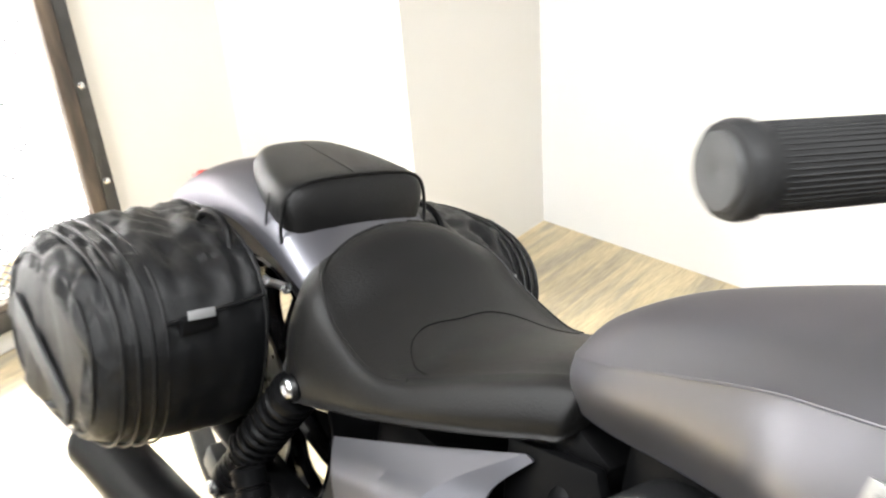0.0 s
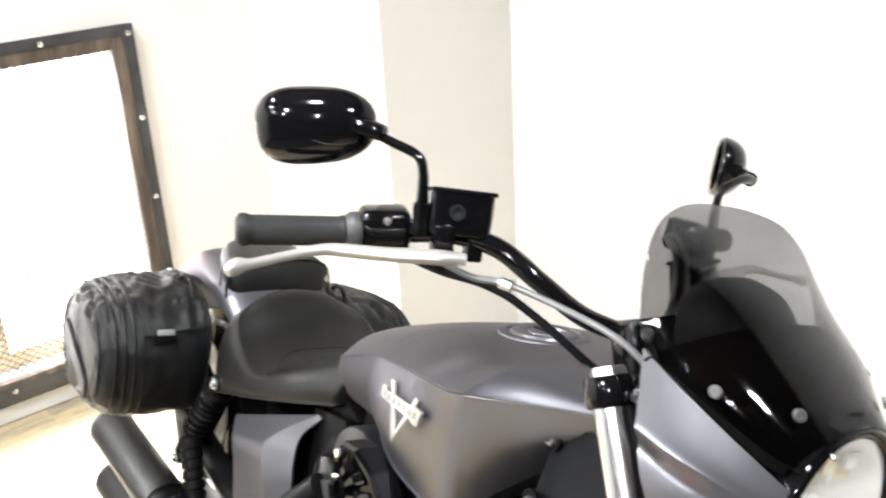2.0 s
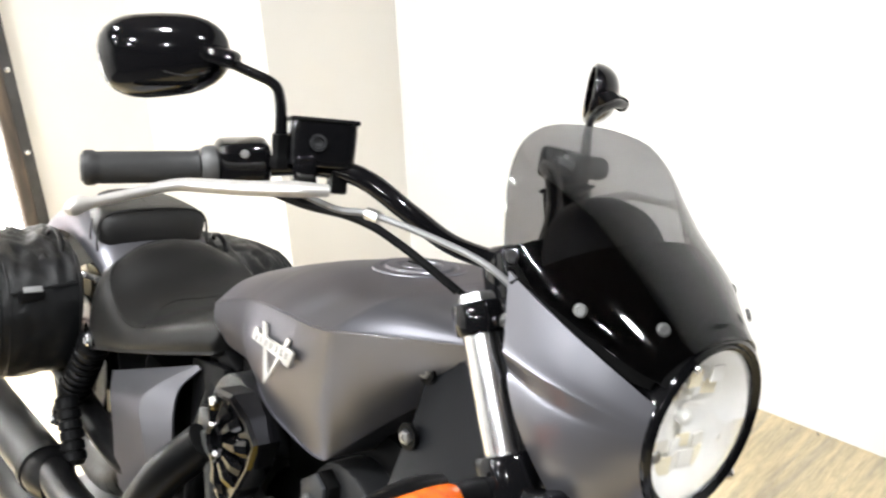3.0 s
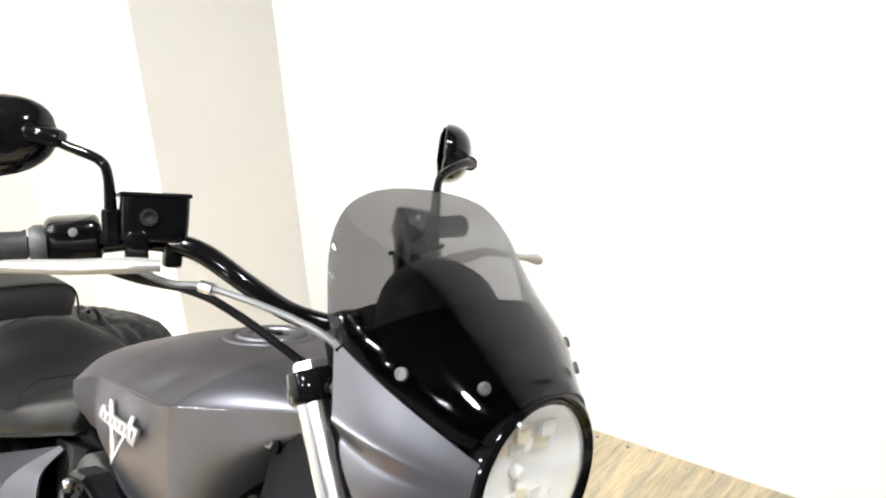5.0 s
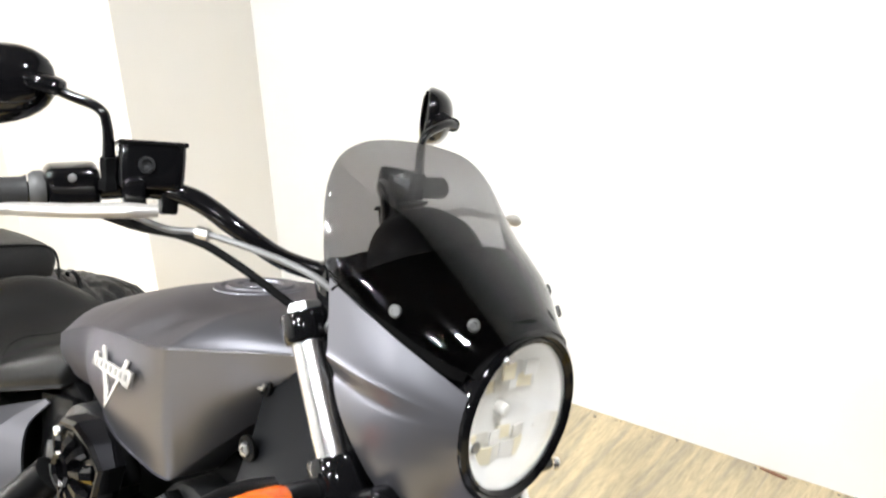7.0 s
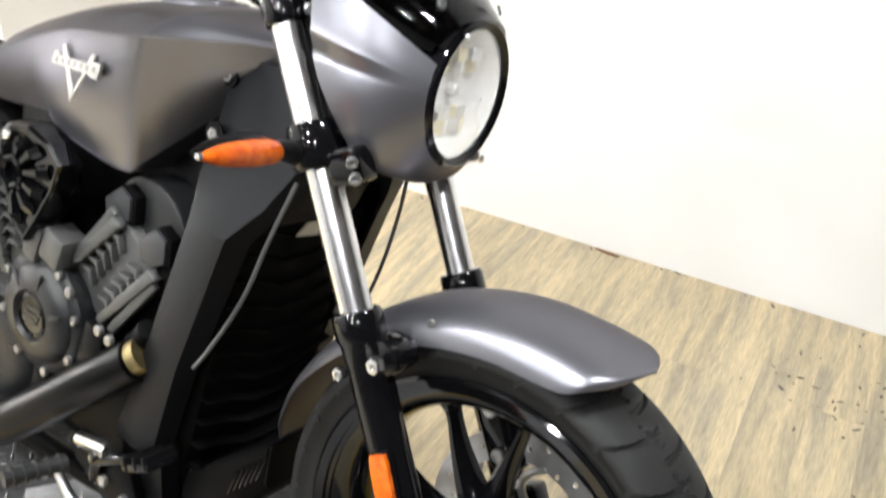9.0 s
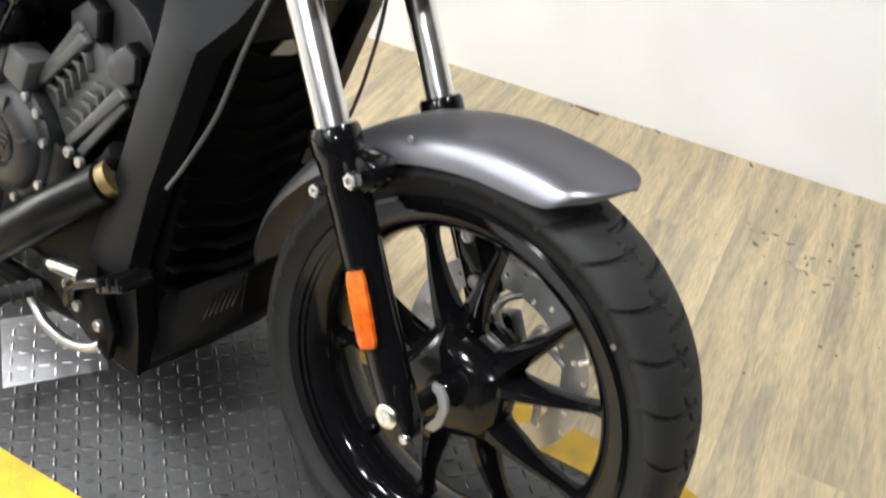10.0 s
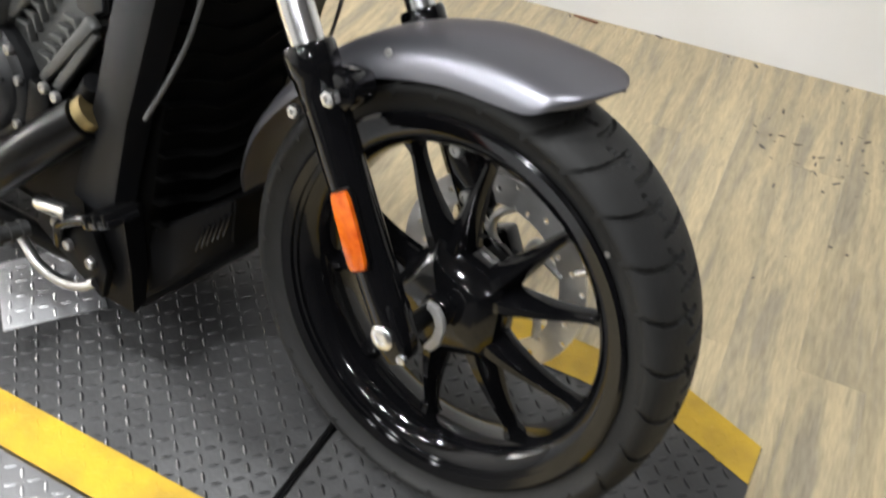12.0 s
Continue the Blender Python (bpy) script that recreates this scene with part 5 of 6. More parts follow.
part("radiator_top_cover", bm, PLASTIC, bike, "black cover over the radiator")
bm = B()
slab(bm, [(-0.405, -0.045, 0.634), (-0.400, -0.03, 0.655), (-0.398, 0.01, 0.655), (-0.400, 0.02, 0.638), (-0.404, -0.005, 0.630)], (0.004, 0, 0.001), 0.001)
part("warning_sticker", bm, material("aged_sticker", (0.5, 0.46, 0.36), 0.5), bike, "small yellowed sticker")
# chin tray that rises towards the wheel, with its vent slots
bm = B()
rings = []
for x, zb, zt, w in ((-0.62, 0.060, 0.23, 0.120), (-0.51, 0.058, 0.21, 0.128), (-0.45, 0.118, 0.25, 0.110), (-0.40, 0.180, 0.29, 0.090), (-0.362, 0.228, 0.318, 0.068)):
    rings.append([(x, -w, zt), (x, -w, zb + 0.018), (x, -w * 0.82, zb), (x, w * 0.82, zb), (x, w, zb + 0.018), (x, w, zt)])
skin(bm, rings)
bmesh.ops.bevel(bm, geom=bm.edges[:], offset=0.004, segments=2, affect="EDGES")
chin = part("chin_fairing", bm, PLASTIC, bike, "black plastic chin tray")
for k in range(6):
    bm = B()
    f = k / 5
    box(bm, pose(-0.402 + 0.034 * f, -0.092 + 0.019 * f, 0.240 + 0.036 * f, 0, 12, 29), 0.0035, 0.006, 0.045, 0.0012)
    part("vent_slot", bm, GLOSS, chin)

# ---- engine ----
bm = B()
box(bm, pose(-0.80, 0, 0.33), 0.46, 0.25, 0.40, 0.05, 3)
part("crankcase", bm, SATIN, bike, "dark cast crankcase")
bm = B()
box(bm, pose(-0.78, 0, 0.60), 0.50, 0.16, 0.20, 0.03, 2)
part("engine_top", bm, SATIN, bike, "black engine top behind the covers")
RIGHT = Matrix.Rotation(radians(90), 4, "X")  # lathe axis turned to the bike's right


def round_cover(x, z, r, y, label, emblem):
    bm = B()
    lathe(bm, [(r * 1.02, -0.05), (r * 1.02, -0.004), (r * 0.98, 0.0), (r * 0.86, 0.003), (r * 0.80, 0.012), (r * 0.62, 0.019), (r * 0.44, 0.020), (r * 0.40, 0.012), (r * 0.0, 0.012)], Matrix.Translation((x, y, z)) @ RIGHT, 48)
    cov = part("engine_cover", bm, ALLOY, bike, label)
    for k in range(8):
        a = 2 * math.pi * k / 8 + 0.3
        bolt_at(Vector((x + r * 0.97 * math.cos(a), y - 0.001, z + r * 0.97 * math.sin(a))), (0, -1, 0), 0.0075, 0.008, STEEL, cov, "cover_bolt", "", 8)
    if emblem:
        bm = B()
        lathe(bm, [(r * 0.37, 0.010), (r * 0.37, 0.016), (r * 0.32, 0.018), (r * 0.30, 0.015), (0, 0.015)], Matrix.Translation((x, y, z)) @ RIGHT, 32)
        em = part("emblem", bm, GLOSS, cov, "round black emblem")
        for q in (-1, 0, 1):
            bm = B()
            box(bm, Matrix.Translation((x + q * 0.004, y - 0.0155, z + q * r * 0.11)), r * 0.36, 0.002, r * 0.06)
            part("emblem_bar", bm, ALLOY, em)
    for k in range(3):
        a = radians(20 + 55 * k)
        bm = B()
        box(bm, Matrix.Translation((x + r * 0.66 * math.cos(a), y - 0.018, z + r * 0.66 * math.sin(a))) @ Matrix.Rotation(-a, 4, "Y"), r * 0.3, 0.006, 0.006, 0.002)
        part("cover_rib", bm, ALLOY, cov)


round_cover(-0.778, 0.378, 0.098, -0.178, "dark grey round engine cover with bolts", True)
round_cover(-0.905, 0.268, 0.125, -0.165, "dark grey primary engine cover", False)


def cylinder(base, top, width, s_tilt, y_out, label):
    """A finned barrel between crankcase and head, seen on the right of the engine."""
    root = new("cylinder")
    root.parent = bike
    a, b = Vector(base), Vector(top)
    d = (b - a).normalized()
    w = Vector((0, 1, 0)).cross(d).normalized() * -1
    bm = B()
    slab(bm, [a - w * width * .5, a + w * width * .5, b + w * width * .5, b - w * width * .5], (0, 0.14, 0), 0.006)
    part("barrel", bm, ALLOY_L, root, label)
    # stepped ribs in two banks
    for bank in (-0.24, 0.24):
        for k in range(5):
            p = a.lerp(b, 0.28 + 0.14 * k) + w * width * bank
            bm = B()
            out = [p - w * width * .17 - d * .004, p + d * .010, p + w * width * .17 - d * .004, p + w * width * .17 - d * .0085, p + d * .005, p - w * width * .17 - d * .0085]
            slab(bm, [q + Vector((0, -0.001, 0)) for q in out], (0, -0.012, 0), 0.0012)
            part("fin", bm, ALLOY_L, root)
    for e in (-0.54, 0.54):
        bm = B()
        slab(bm, [a + w * width * (e - .07) - d * .03, a + w * width * (e + .07) - d * .03, b + w * width * (e + .07), b + w * width * (e - .07)], (0, -0.013, 0), 0.004)
        part("side_rib", bm, ALLOY_L, root)
    # rounded head plate behind two proud six-sided panels
    c = b + w * 0.014
    bm = B()
    out = []
    for k in range(15):
        t = math.pi * k / 14
        out.append(c + w * width * 0.74 * math.cos(t) + d * 0.085 * math.sin(t))
    out += [c - w * width * 0.70 - d * 0.05, c + w * width * 0.70 - d * 0.05]
    slab(bm, [q + Vector((0, 0.02, 0)) for q in out], (0, 0.12, 0), 0.008)
    part("head_cover", bm, ALLOY, root, "dark grey rounded head cover")
    for hd, hw in ((0.004, 0.066), (0.026, -0.021)):
        h = b + d * hd + w * hw
        for sc, y0, deep, mat in ((1.0, 0.022, -0.020, GRILLE), (0.86, 0.004, -0.007, HEX)):
            bm = B()
            pts = [h + Vector((s_tilt * x_ * sc - 0.002 * (1 - sc) * 10, y0, z_ * sc)) for x_, z_ in ((.004, .036), (.030, .024), (.033, -.016), (.002, -.036), (-.027, -.030), (-.034, .004))]
            slab(bm, pts, (0, deep, 0), 0.0015)
            part("head_cap", bm, mat, root, "six-sided grey head panel" if mat is HEX else "")
    # arms that run from the panels down the barrel
    for (d0, w0), (d1, w1) in (((0.0, 0.045), (-0.130, 0.057)), ((0.012, -0.053), (-0.150, -0.040))):
        bm = B()
        q0, q1 = b + d * d0 + w * w0, b + d * d1 + w * w1
        slab(bm, [q0 - w * 0.011, q0 + w * 0.011, q1 + w * 0.008, q1 - w * 0.008], (0, -0.018, 0), 0.005)
        part("arm", bm, ALLOY_L, root)
    return root


HEX = material("grey_head_panel", (0.030, 0.031, 0.034), 0.38, 0.2, (0.02, 0.0207, 0.0225), 25, 0.5, 0.2, 300)
ALLOY_L = material("grey_cast_alloy", (0.072, 0.0725, 0.070), 0.42, 0.35, (0.048, 0.0483, 0.0465), 25, 0.5, 0.35, 300)
cylinder((-0.700, -0.150, 0.425), (-0.600, -0.150, 0.560), 0.118, 1, -0.15, "grey finned front cylinder")
cylinder((-0.850, -0.150, 0.420), (-0.915, -0.150, 0.560), 0.118, -1, -0.15, "grey finned rear cylinder")


# gloss black cover between the cylinders, with cut facets
def star_cover():
    root = new("intake_cover")
    root.parent = bike
    c = Vector((-0.790, -0.200, 0.600))
    out = [(-.085, .035), (-.062, .070), (-.018, .080), (.034, .068), (.065, .045), (.052, .0), (.018, -.060), (-.010, -.104), (-.040, -.085), (-.075, -.02)]
    bm = B()
    rings = [[c + Vector((x * k, y, z * k)) for x, z in out] for y, k in ((0.035, 1.0), (0.002, 1.0), (-0.004, 0.95), (-0.004, 0.88), (0.004, 0.82))]
    skin(bm, rings)
    part("body", bm, GLOSS, root, "gloss black faceted cover", 12)
    hub = c + Vector((-0.043, 0, -0.001))
    bm = B()
    lathe(bm, [(0.027, -0.006), (0.027, 0.008), (0.023, 0.012), (0.017, 0.008), (0.017, -0.002), (0.0, -0.002)], Matrix.Translation(hub) @ RIGHT, 8)
    part("ring", bm, GLOSS, root, "gloss black eight-sided boss", 20)
    # ridges that fan out from the boss
    for ang, reach in ((74, .058), (45, .076), (17, .084), (-14, .072), (-48, .070), (-82, .080)):
        a = radians(ang)
        d, e = Vector((math.cos(a), 0, math.sin(a))), Vector((-math.sin(a), 0, math.cos(a)))
        rings = []
        for r, w, h in ((0.028, 0.005, 0.006), (0.034, 0.0065, 0.011), (reach * 0.8, 0.0115, 0.011), (reach, 0.0125, 0.002)):
            q = hub + d * r
            rings.append([q + e * w, q + e * w * 0.45 + Vector((0, -h, 0)), q - e * w * 0.45 + Vector((0, -h, 0)), q - e * w])
        bm = B()
        skin(bm, rings)
        part("facet", bm, GLOSS, root, "", 12)
    bolt_at(c + Vector((-.060, -0.004, .052)), (0, -1, 0), 0.007, 0.007, CHROME, root, "screw")


star_cover()
for x, z, sx, sz in ((-0.752, 0.500, 0.050, 0.055), (-0.80, 0.492, 0.035, 0.06)):
    bm = B()
    box(bm, pose(x, -0.165, z, 0, 15, 0), sx, 0.05, sz, 0.006)
    part("lifter_block", bm, ALLOY_L, bike, "grey block at the cylinder foot")
bm = B()
box(bm, pose(-0.655, -0.155, 0.36, 0, 10, 0), 0.05, 0.05, 0.11, 0.008)
part("engine_mount", bm, SATIN, bike, "black engine mount")
for x, z in ((-0.70, 0.45), (-0.625, 0.42), (-0.665, 0.325), (-0.60, 0.415)):
    bolt_at(Vector((x, -0.182, z)), (0, -1, 0), 0.0085, 0.009, STEEL, bike, "engine_bolt", "", 8)
bar("coolant_pipe", [(-0.60, -0.14, 0.40), (-0.575, -0.155, 0.415), (-0.55, -0.16, 0.45)], 0.016, PLASTIC, bike, "black coolant pipe")
# exhaust
EXH = material("satin_black_exhaust", (0.0018, 0.0018, 0.002), 0.28, 0.0, (0.003, 0.003, 0.0032), 3, 0.5, 0.0, 20, rough_var=0.0, spec=0.13)
BRASS = material("brass_collar", (0.32, 0.25, 0.12), 0.45, 0.9, (0.2, 0.15, 0.07), 30, 0.5)
bar("header_pipe", [(-0.555, -0.172, 0.400), (-0.63, -0.195, 0.330), (-0.72, -0.210, 0.245), (-0.82, -0.222, 0.165), (-0.95, -0.23, 0.125), (-1.15, -0.235, 0.12), (-1.42, -0.238, 0.12)], [0.033, 0.034, 0.034, 0.034, 0.034, 0.036, 0.04], EXH, bike, "satin black exhaust pipe", 24)
bar("pipe_collar", [(-0.546, -0.166, 0.412), (-0.557, -0.172, 0.401)], 0.027, BRASS, bike, "brass coloured pipe collar", 20, 1)
bar("rear_header", [(-0.96, -0.16, 0.52), (-1.0, -0.205, 0.45), (-1.05, -0.225, 0.36), (-1.13, -0.235, 0.27), (-1.28, -0.24, 0.225), (-1.45, -0.242, 0.215)], 0.034, EXH, bike, "satin black rear exhaust pipe", 24)
for z0, z1, x1 in ((0.205, 0.180, -1.885), (0.100, 0.088, -1.80)):
    muf = new("muffler")
    muf.parent = bike
    a, b = Vector((-1.40, -0.24, z0)), Vector((x1, -0.262, z1))
    bm = B()
    L = (b - a).length
    lathe(bm, [(0.036, 0.0), (0.046, 0.04), (0.050, 0.055), (0.050, 0.09), (0.0505, L - 0.02), (0.052, L - 0.015), (0.052, L), (0.046, L), (0.044, L - 0.06), (0.0, L - 0.06)], aim(a, b), 40)
    part("muffler_body", bm, EXH, muf, "satin black muffler")
    bm = B()
    lathe(bm, [(0.050, 0.0), (0.0535, 0.0), (0.0535, 0.022), (0.050, 0.022)], aim(a + (b - a) * 0.16, b), 40, True)
    part("muffler_band", bm, SATIN, muf)
# foot controls
bar("foot_peg", [(-0.632, -0.215, 0.196), (-0.645, -0.26, 0.192), (-0.656, -0.305, 0.188)], 0.013, RUBBER, bike, "black rubber foot peg", 14)
for k in range(5):
    bm = B()
    lathe(bm, [(0.012, 0.0), (0.016, 0.001), (0.016, 0.005), (0.012, 0.006)], aim(Vector((-0.634, -0.222, 0.195)) + Vector((-0.0048, -0.0168, -0.0014)) * k, (-0.656, -0.305, 0.188)), 16, True)
    part("peg_ring", bm, RUBBER, bike)
bar("brake_pedal", [(-0.60, -0.185, 0.172), (-0.585, -0.195, 0.215), (-0.545, -0.20, 0.245), (-0.50, -0.20, 0.268)], [0.009, 0.010, 0.009, 0.008], GLOSS, bike, "black brake pedal lever", 12)
bm = B()
box(bm, pose(-0.462, -0.205, 0.288, 0, -28, 0), 0.062, 0.055, 0.012, 0.003)
part("pedal_pad", bm, GLOSS, bike, "ridged brake pedal pad")
for k in range(3):
    bm = B()
    box(bm, pose(-0.482 + k * 0.019, -0.205, 0.284 + k * 0.0105, 0, -28, 0), 0.008, 0.057, 0.020, 0.002)
    part("pedal_ridge", bm, SATIN, bike)
bm = B()
slab(bm, [(-0.64, -0.168, 0.235), (-0.53, -0.168, 0.228), (-0.498, -0.168, 0.17), (-0.508, -0.168, 0.115), (-0.56, -0.168, 0.135), (-0.66, -0.168, 0.18)], (0, -0.014, 0), 0.003)
part("peg_bracket", bm, SATIN, bike, "black foot peg bracket")
for p in ((-0.580, -0.182, 0.179), (-0.530, -0.182, 0.170), (-0.607, -0.182, 0.205)):
    bolt_at(Vector(p), (0, -1, 0), 0.0095, 0.009, STEEL, bike, "peg_bolt", "", 8)
bar("brake_cylinder", [(-0.632, -0.192, 0.232), (-0.560, -0.196, 0.248)], 0.014, CHROME, bike, "bright brake cylinder", 16, 1)
bar("frame_loop", [(-0.72, -0.17, 0.125), (-0.655, -0.186, 0.107), (-0.60, -0.187, 0.103), (-0.55, -0.186, 0.118), (-0.521, -0.184, 0.139)], 0.0085, STEEL, bike, "bare metal frame loop", 12)
bar("frame_rail", [(-0.45, -0.08, 0.20), (-0.62, -0.12, 0.11), (-1.1, -0.13, 0.10), (-1.35, -0.12, 0.22)], 0.02, SATIN, bike, "black lower frame rail", 14)

# ---- rear half ----
RAX = Vector((-1.73, 0, 0.312))


def rear_wheel():
    wheel = new("rear_wheel")
    wheel.parent = bike
    m = Matrix.Translation(RAX) @ ACROSS
    tyre_mesh(wheel, m, 0.324, 0.216, 0.086, 420, 36)
    bm = B()
    lathe(bm, [(0.214, -0.070), (0.219, -0.066), (0.208, -0.045), (0.189, -0.016), (0.189, 0.016), (0.208, 0.045), (0.219, 0.066), (0.214, 0.070), (0.198, 0.055), (0.178, 0.018), (0.178, -0.018), (0.198, -0.055)], m, 64, True)
    part("rim", bm, GLOSS, wheel, "gloss black rear rim")
    bm = B()
    lathe(bm, [(0.012, -0.085), (0.04, -0.085), (0.055, -0.05), (0.055, 0.06), (0.012, 0.09)], m, 28)
    part("hub", bm, GLOSS, wheel)
    for k in range(10):
        a = 2 * math.pi * k / 10 + 0.2
        d = Vector((math.cos(a), 0, math.sin(a)))
        bar("spoke", [RAX + d * 0.045 + Vector((0, -0.02, 0)), RAX + d * 0.13 + Vector((0, -0.015, 0)), RAX + d * 0.186], [0.020, 0.014, 0.016], GLOSS, wheel, "", 8, 4)


rear_wheel()
bm = B()
lathe(bm, [(0.03, 0.084), (0.150, 0.084), (0.160, 0.080), (0.160, 0.108), (0.150, 0.104), (0.03, 0.098)], Matrix.Translation(RAX) @ ACROSS, 48, True)
part("drive_pulley", bm, SATIN, bike, "black rear belt pulley")
# guard extended into a black sheet that stands for shade behind the wheel
bm = B()
slab(bm, [(-1.40, 0.115, 0.40), (-1.52, 0.115, 0.50), (-1.70, 0.115, 0.515), (-1.88, 0.115, 0.46), (-1.93, 0.115, 0.36), (-1.90, 0.115, 0.16), (-1.82, 0.115, 0.08), (-1.62, 0.115, 0.06), (-1.45, 0.115, 0.12)], (0, 0.012, 0), 0.004)
part("belt_guard", bm, SATIN, bike, "black belt guard, extended as a dark backing behind the wheel")
brake_disc(bike, RAX, -0.098, 0.10, 0.150, "drilled steel rear brake disc")
bm = B()
box(bm, Matrix.Translation((-1.70, -0.125, 0.188)) @ Matrix.Rotation(radians(20), 4, "Y"), 0.10, 0.045, 0.05, 0.01, 2)
part("rear_caliper", bm, ALLOY_L, bike, "grey rear brake caliper")
for s in (-1, 1):
    bar("swingarm", [(-1.20, s * 0.12, 0.30), (-1.40, s * 0.135, 0.27), (-1.60, s * 0.14, 0.29), (-1.76, s * 0.14, 0.31)], [0.034, 0.03, 0.026, 0.028], SATIN, bike, "black swingarm", 14)
    bolt_at(Vector((-1.735, s * 0.165, 0.31)), (0, s, 0), 0.017, 0.014, CHROME, bike, "axle_nut", "", 6)


def shock(s):
    k = 1 if s < 0 else -1
    root = new("rear_shock")
    root.parent = bike
    a, b = Vector((-1.458, -0.163 * k, 0.484)), SHOCK_LOW.copy()
    b.y *= k
    m = aim(a, b)
    L = (b - a).length
    bm = B()
    pts = []
    for i in range(8 * 14 + 1):
        t = i / 14 * 2 * math.pi
        pts.append(m @ Vector((0.027 * math.cos(t), 0.027 * math.sin(t), 0.022 + (L * 0.55) * i / (8 * 14))))
    tube(bm, pts, 0.0062, 8, 1)
    part("spring", bm, SATIN, root, "black coil spring")
    bm = B()
    lathe(bm, [(0.0, 0.012), (0.031, 0.014), (0.033, 0.02), (0.033, 0.026), (0.022, 0.03), (0.02, L * 0.56), (0.034, L * 0.57), (0.034, L * 0.59)] +
          [q for i in range(5) for q in ((0.026, L * (0.60 + 0.065 * i)), (0.026, L * (0.648 + 0.065 * i)), (0.0225, L * (0.651 + 0.065 * i)), (0.0225, L * (0.662 + 0.065 * i)))] + [(0.018, L * 0.94), (0.0, L * 0.94)], m, 28)
    part("shock_body", bm, SATIN, root, "black shock absorber body with rings")
    for p, r in ((a, 0.019), (b, 0.015)):
        bm = B()
        lathe(bm, [(0.0, -0.016), (r, -0.016), (r, 0.014), (0.0, 0.014)], Matrix.Translation(p) @ RIGHT, 20)
        eye = part("shock_eye", bm, SATIN, root)
        bolt_at(p + Vector((0, -0.013 * k, 0)), (0, -k, 0), r * 0.72, 0.010, CHROME, eye, "bolt", "bright shock bolt", 16)


SHOCK_LOW = Vector((-1.635, -0.168, 0.225))
for side in (-1, 1):
    shock(side)
bm = B()
ra, rb = Vector((-1.515, -0.198, 0.340)), Vector((-1.440, -0.198, 0.222))
RL = (rb - ra).length
lathe(bm, [(0.0, 0.0), (0.020, 0.0), (0.024, 0.004)] + [q for i in range(6) for q in ((0.0235, RL * (0.06 + 0.15 * i)), (0.0235, RL * (0.17 + 0.15 * i)), (0.0195, RL * (0.18 + 0.15 * i)), (0.0195, RL * (0.20 + 0.15 * i)))] + [(0.015, RL), (0.0, RL)], aim(ra, rb), 24)
part("ribbed_boot", bm, SATIN, bike, "black ribbed rubber boot")
bolt_at(rb + Vector((0.004, -0.02, 0.0)), (0.3, -1, 0), 0.011, 0.01, CHROME, bike, "boot_bolt", "", 12)


def rear_fender():
    bm = B()
    rings = []
    for ang, r, half, edge in ((40, 0.345, 0.10, 0.33), (55, 0.352, 0.118, 0.315), (72, 0.358, 0.128, 0.302), (90, 0.360, 0.130, 0.295), (108, 0.360, 0.130, 0.295), (126, 0.360, 0.126, 0.300), (140, 0.358, 0.118, 0.312), (149, 0.356, 0.10, 0.328)):
        a = radians(ang)
        d = Vector((math.cos(a), 0, math.sin(a)))
        ring = []
        for u in np.linspace(-1, 1, 19):
            w = abs(u) * 1.5708
            ring.append(RAX + d * (edge + (r - edge) * max(0.0, math.cos(w)) ** 0.7) + Vector((0, math.copysign(half * math.sin(w) ** 0.8, u), 0)))
        rings.append(ring)
    loft(bm, rings, 1, 4, False)
    solid(bm, 0.005)
    part("rear_fender", bm, PAINT, bike, "satin grey rear fender")
    bm = B()
    box(bm, pose(-2.006, 0, 0.560, 0, -28, 0), 0.032, 0.11, 0.036, 0.010, 3)
    part("tail_light", bm, RED, bike, "red tail lamp on the fender")


rear_fender()
bm = B()
rings = []
for ang in (92, 78, 60, 42, 24, 8):
    a = radians(ang)
    q = RAX + Vector((math.cos(a), 0, math.sin(a))) * 0.336
    rings.append([q + Vector((0, y, 0)) - Vector((math.cos(a), 0, math.sin(a))) * (0.03 if abs(y) > 0.1 else 0.0) for y in (-0.118, -0.105, 0, 0.105, 0.118)])
loft(bm, rings, 1, 3, False)
solid(bm, 0.004)
part("inner_fender", bm, PLASTIC, bike, "black inner fender before the rear tyre")


def side_cover(s):
    left = [(-1.390, -.152, .447), (-1.386, -.156, .425), (-1.375, -.160, .395), (-1.352, -.160, .345), (-1.34, -.158, .28), (-1.33, -.15, .225)]
    ridge = [(-1.116, -.110, .575), (-1.177, -.148, .518), (-1.200, -.172, .475), (-1.172, -.174, .42), (-1.15, -.165, .33), (-1.13, -.15, .25)]
    right = [(-1.105, -.108, .572), (-1.135, -.130, .525), (-1.128, -.142, .485), (-1.115, -.146, .44), (-1.10, -.145, .34), (-1.08, -.14, .25)]
    cols = [catmull(r, 5) for r in (left, ridge, right)]
    mid = [a.lerp(b, 0.55) + Vector((0, -0.004, 0)) for a, b in zip(cols[0], cols[1])]
    bm = B()
    skin(bm, [cols[0], mid, cols[1], cols[2]], False)
    solid(bm, 0.006)
    part("side_cover", mirrored(bm, s), PAINT, bike, "satin grey creased side cover", 16)
    bm = B()
    tube(bm, [(-1.10, -.062, .585), (-1.072, -.078, .565), (-1.060, -.098, .53), (-1.062, -.112, .48), (-1.060, -.118, .42), (-1.045, -.122, .30)], 0.022, 12, 6)
    part("frame_tube", mirrored(bm, s), SATIN, bike, "black frame tube beside the cover")


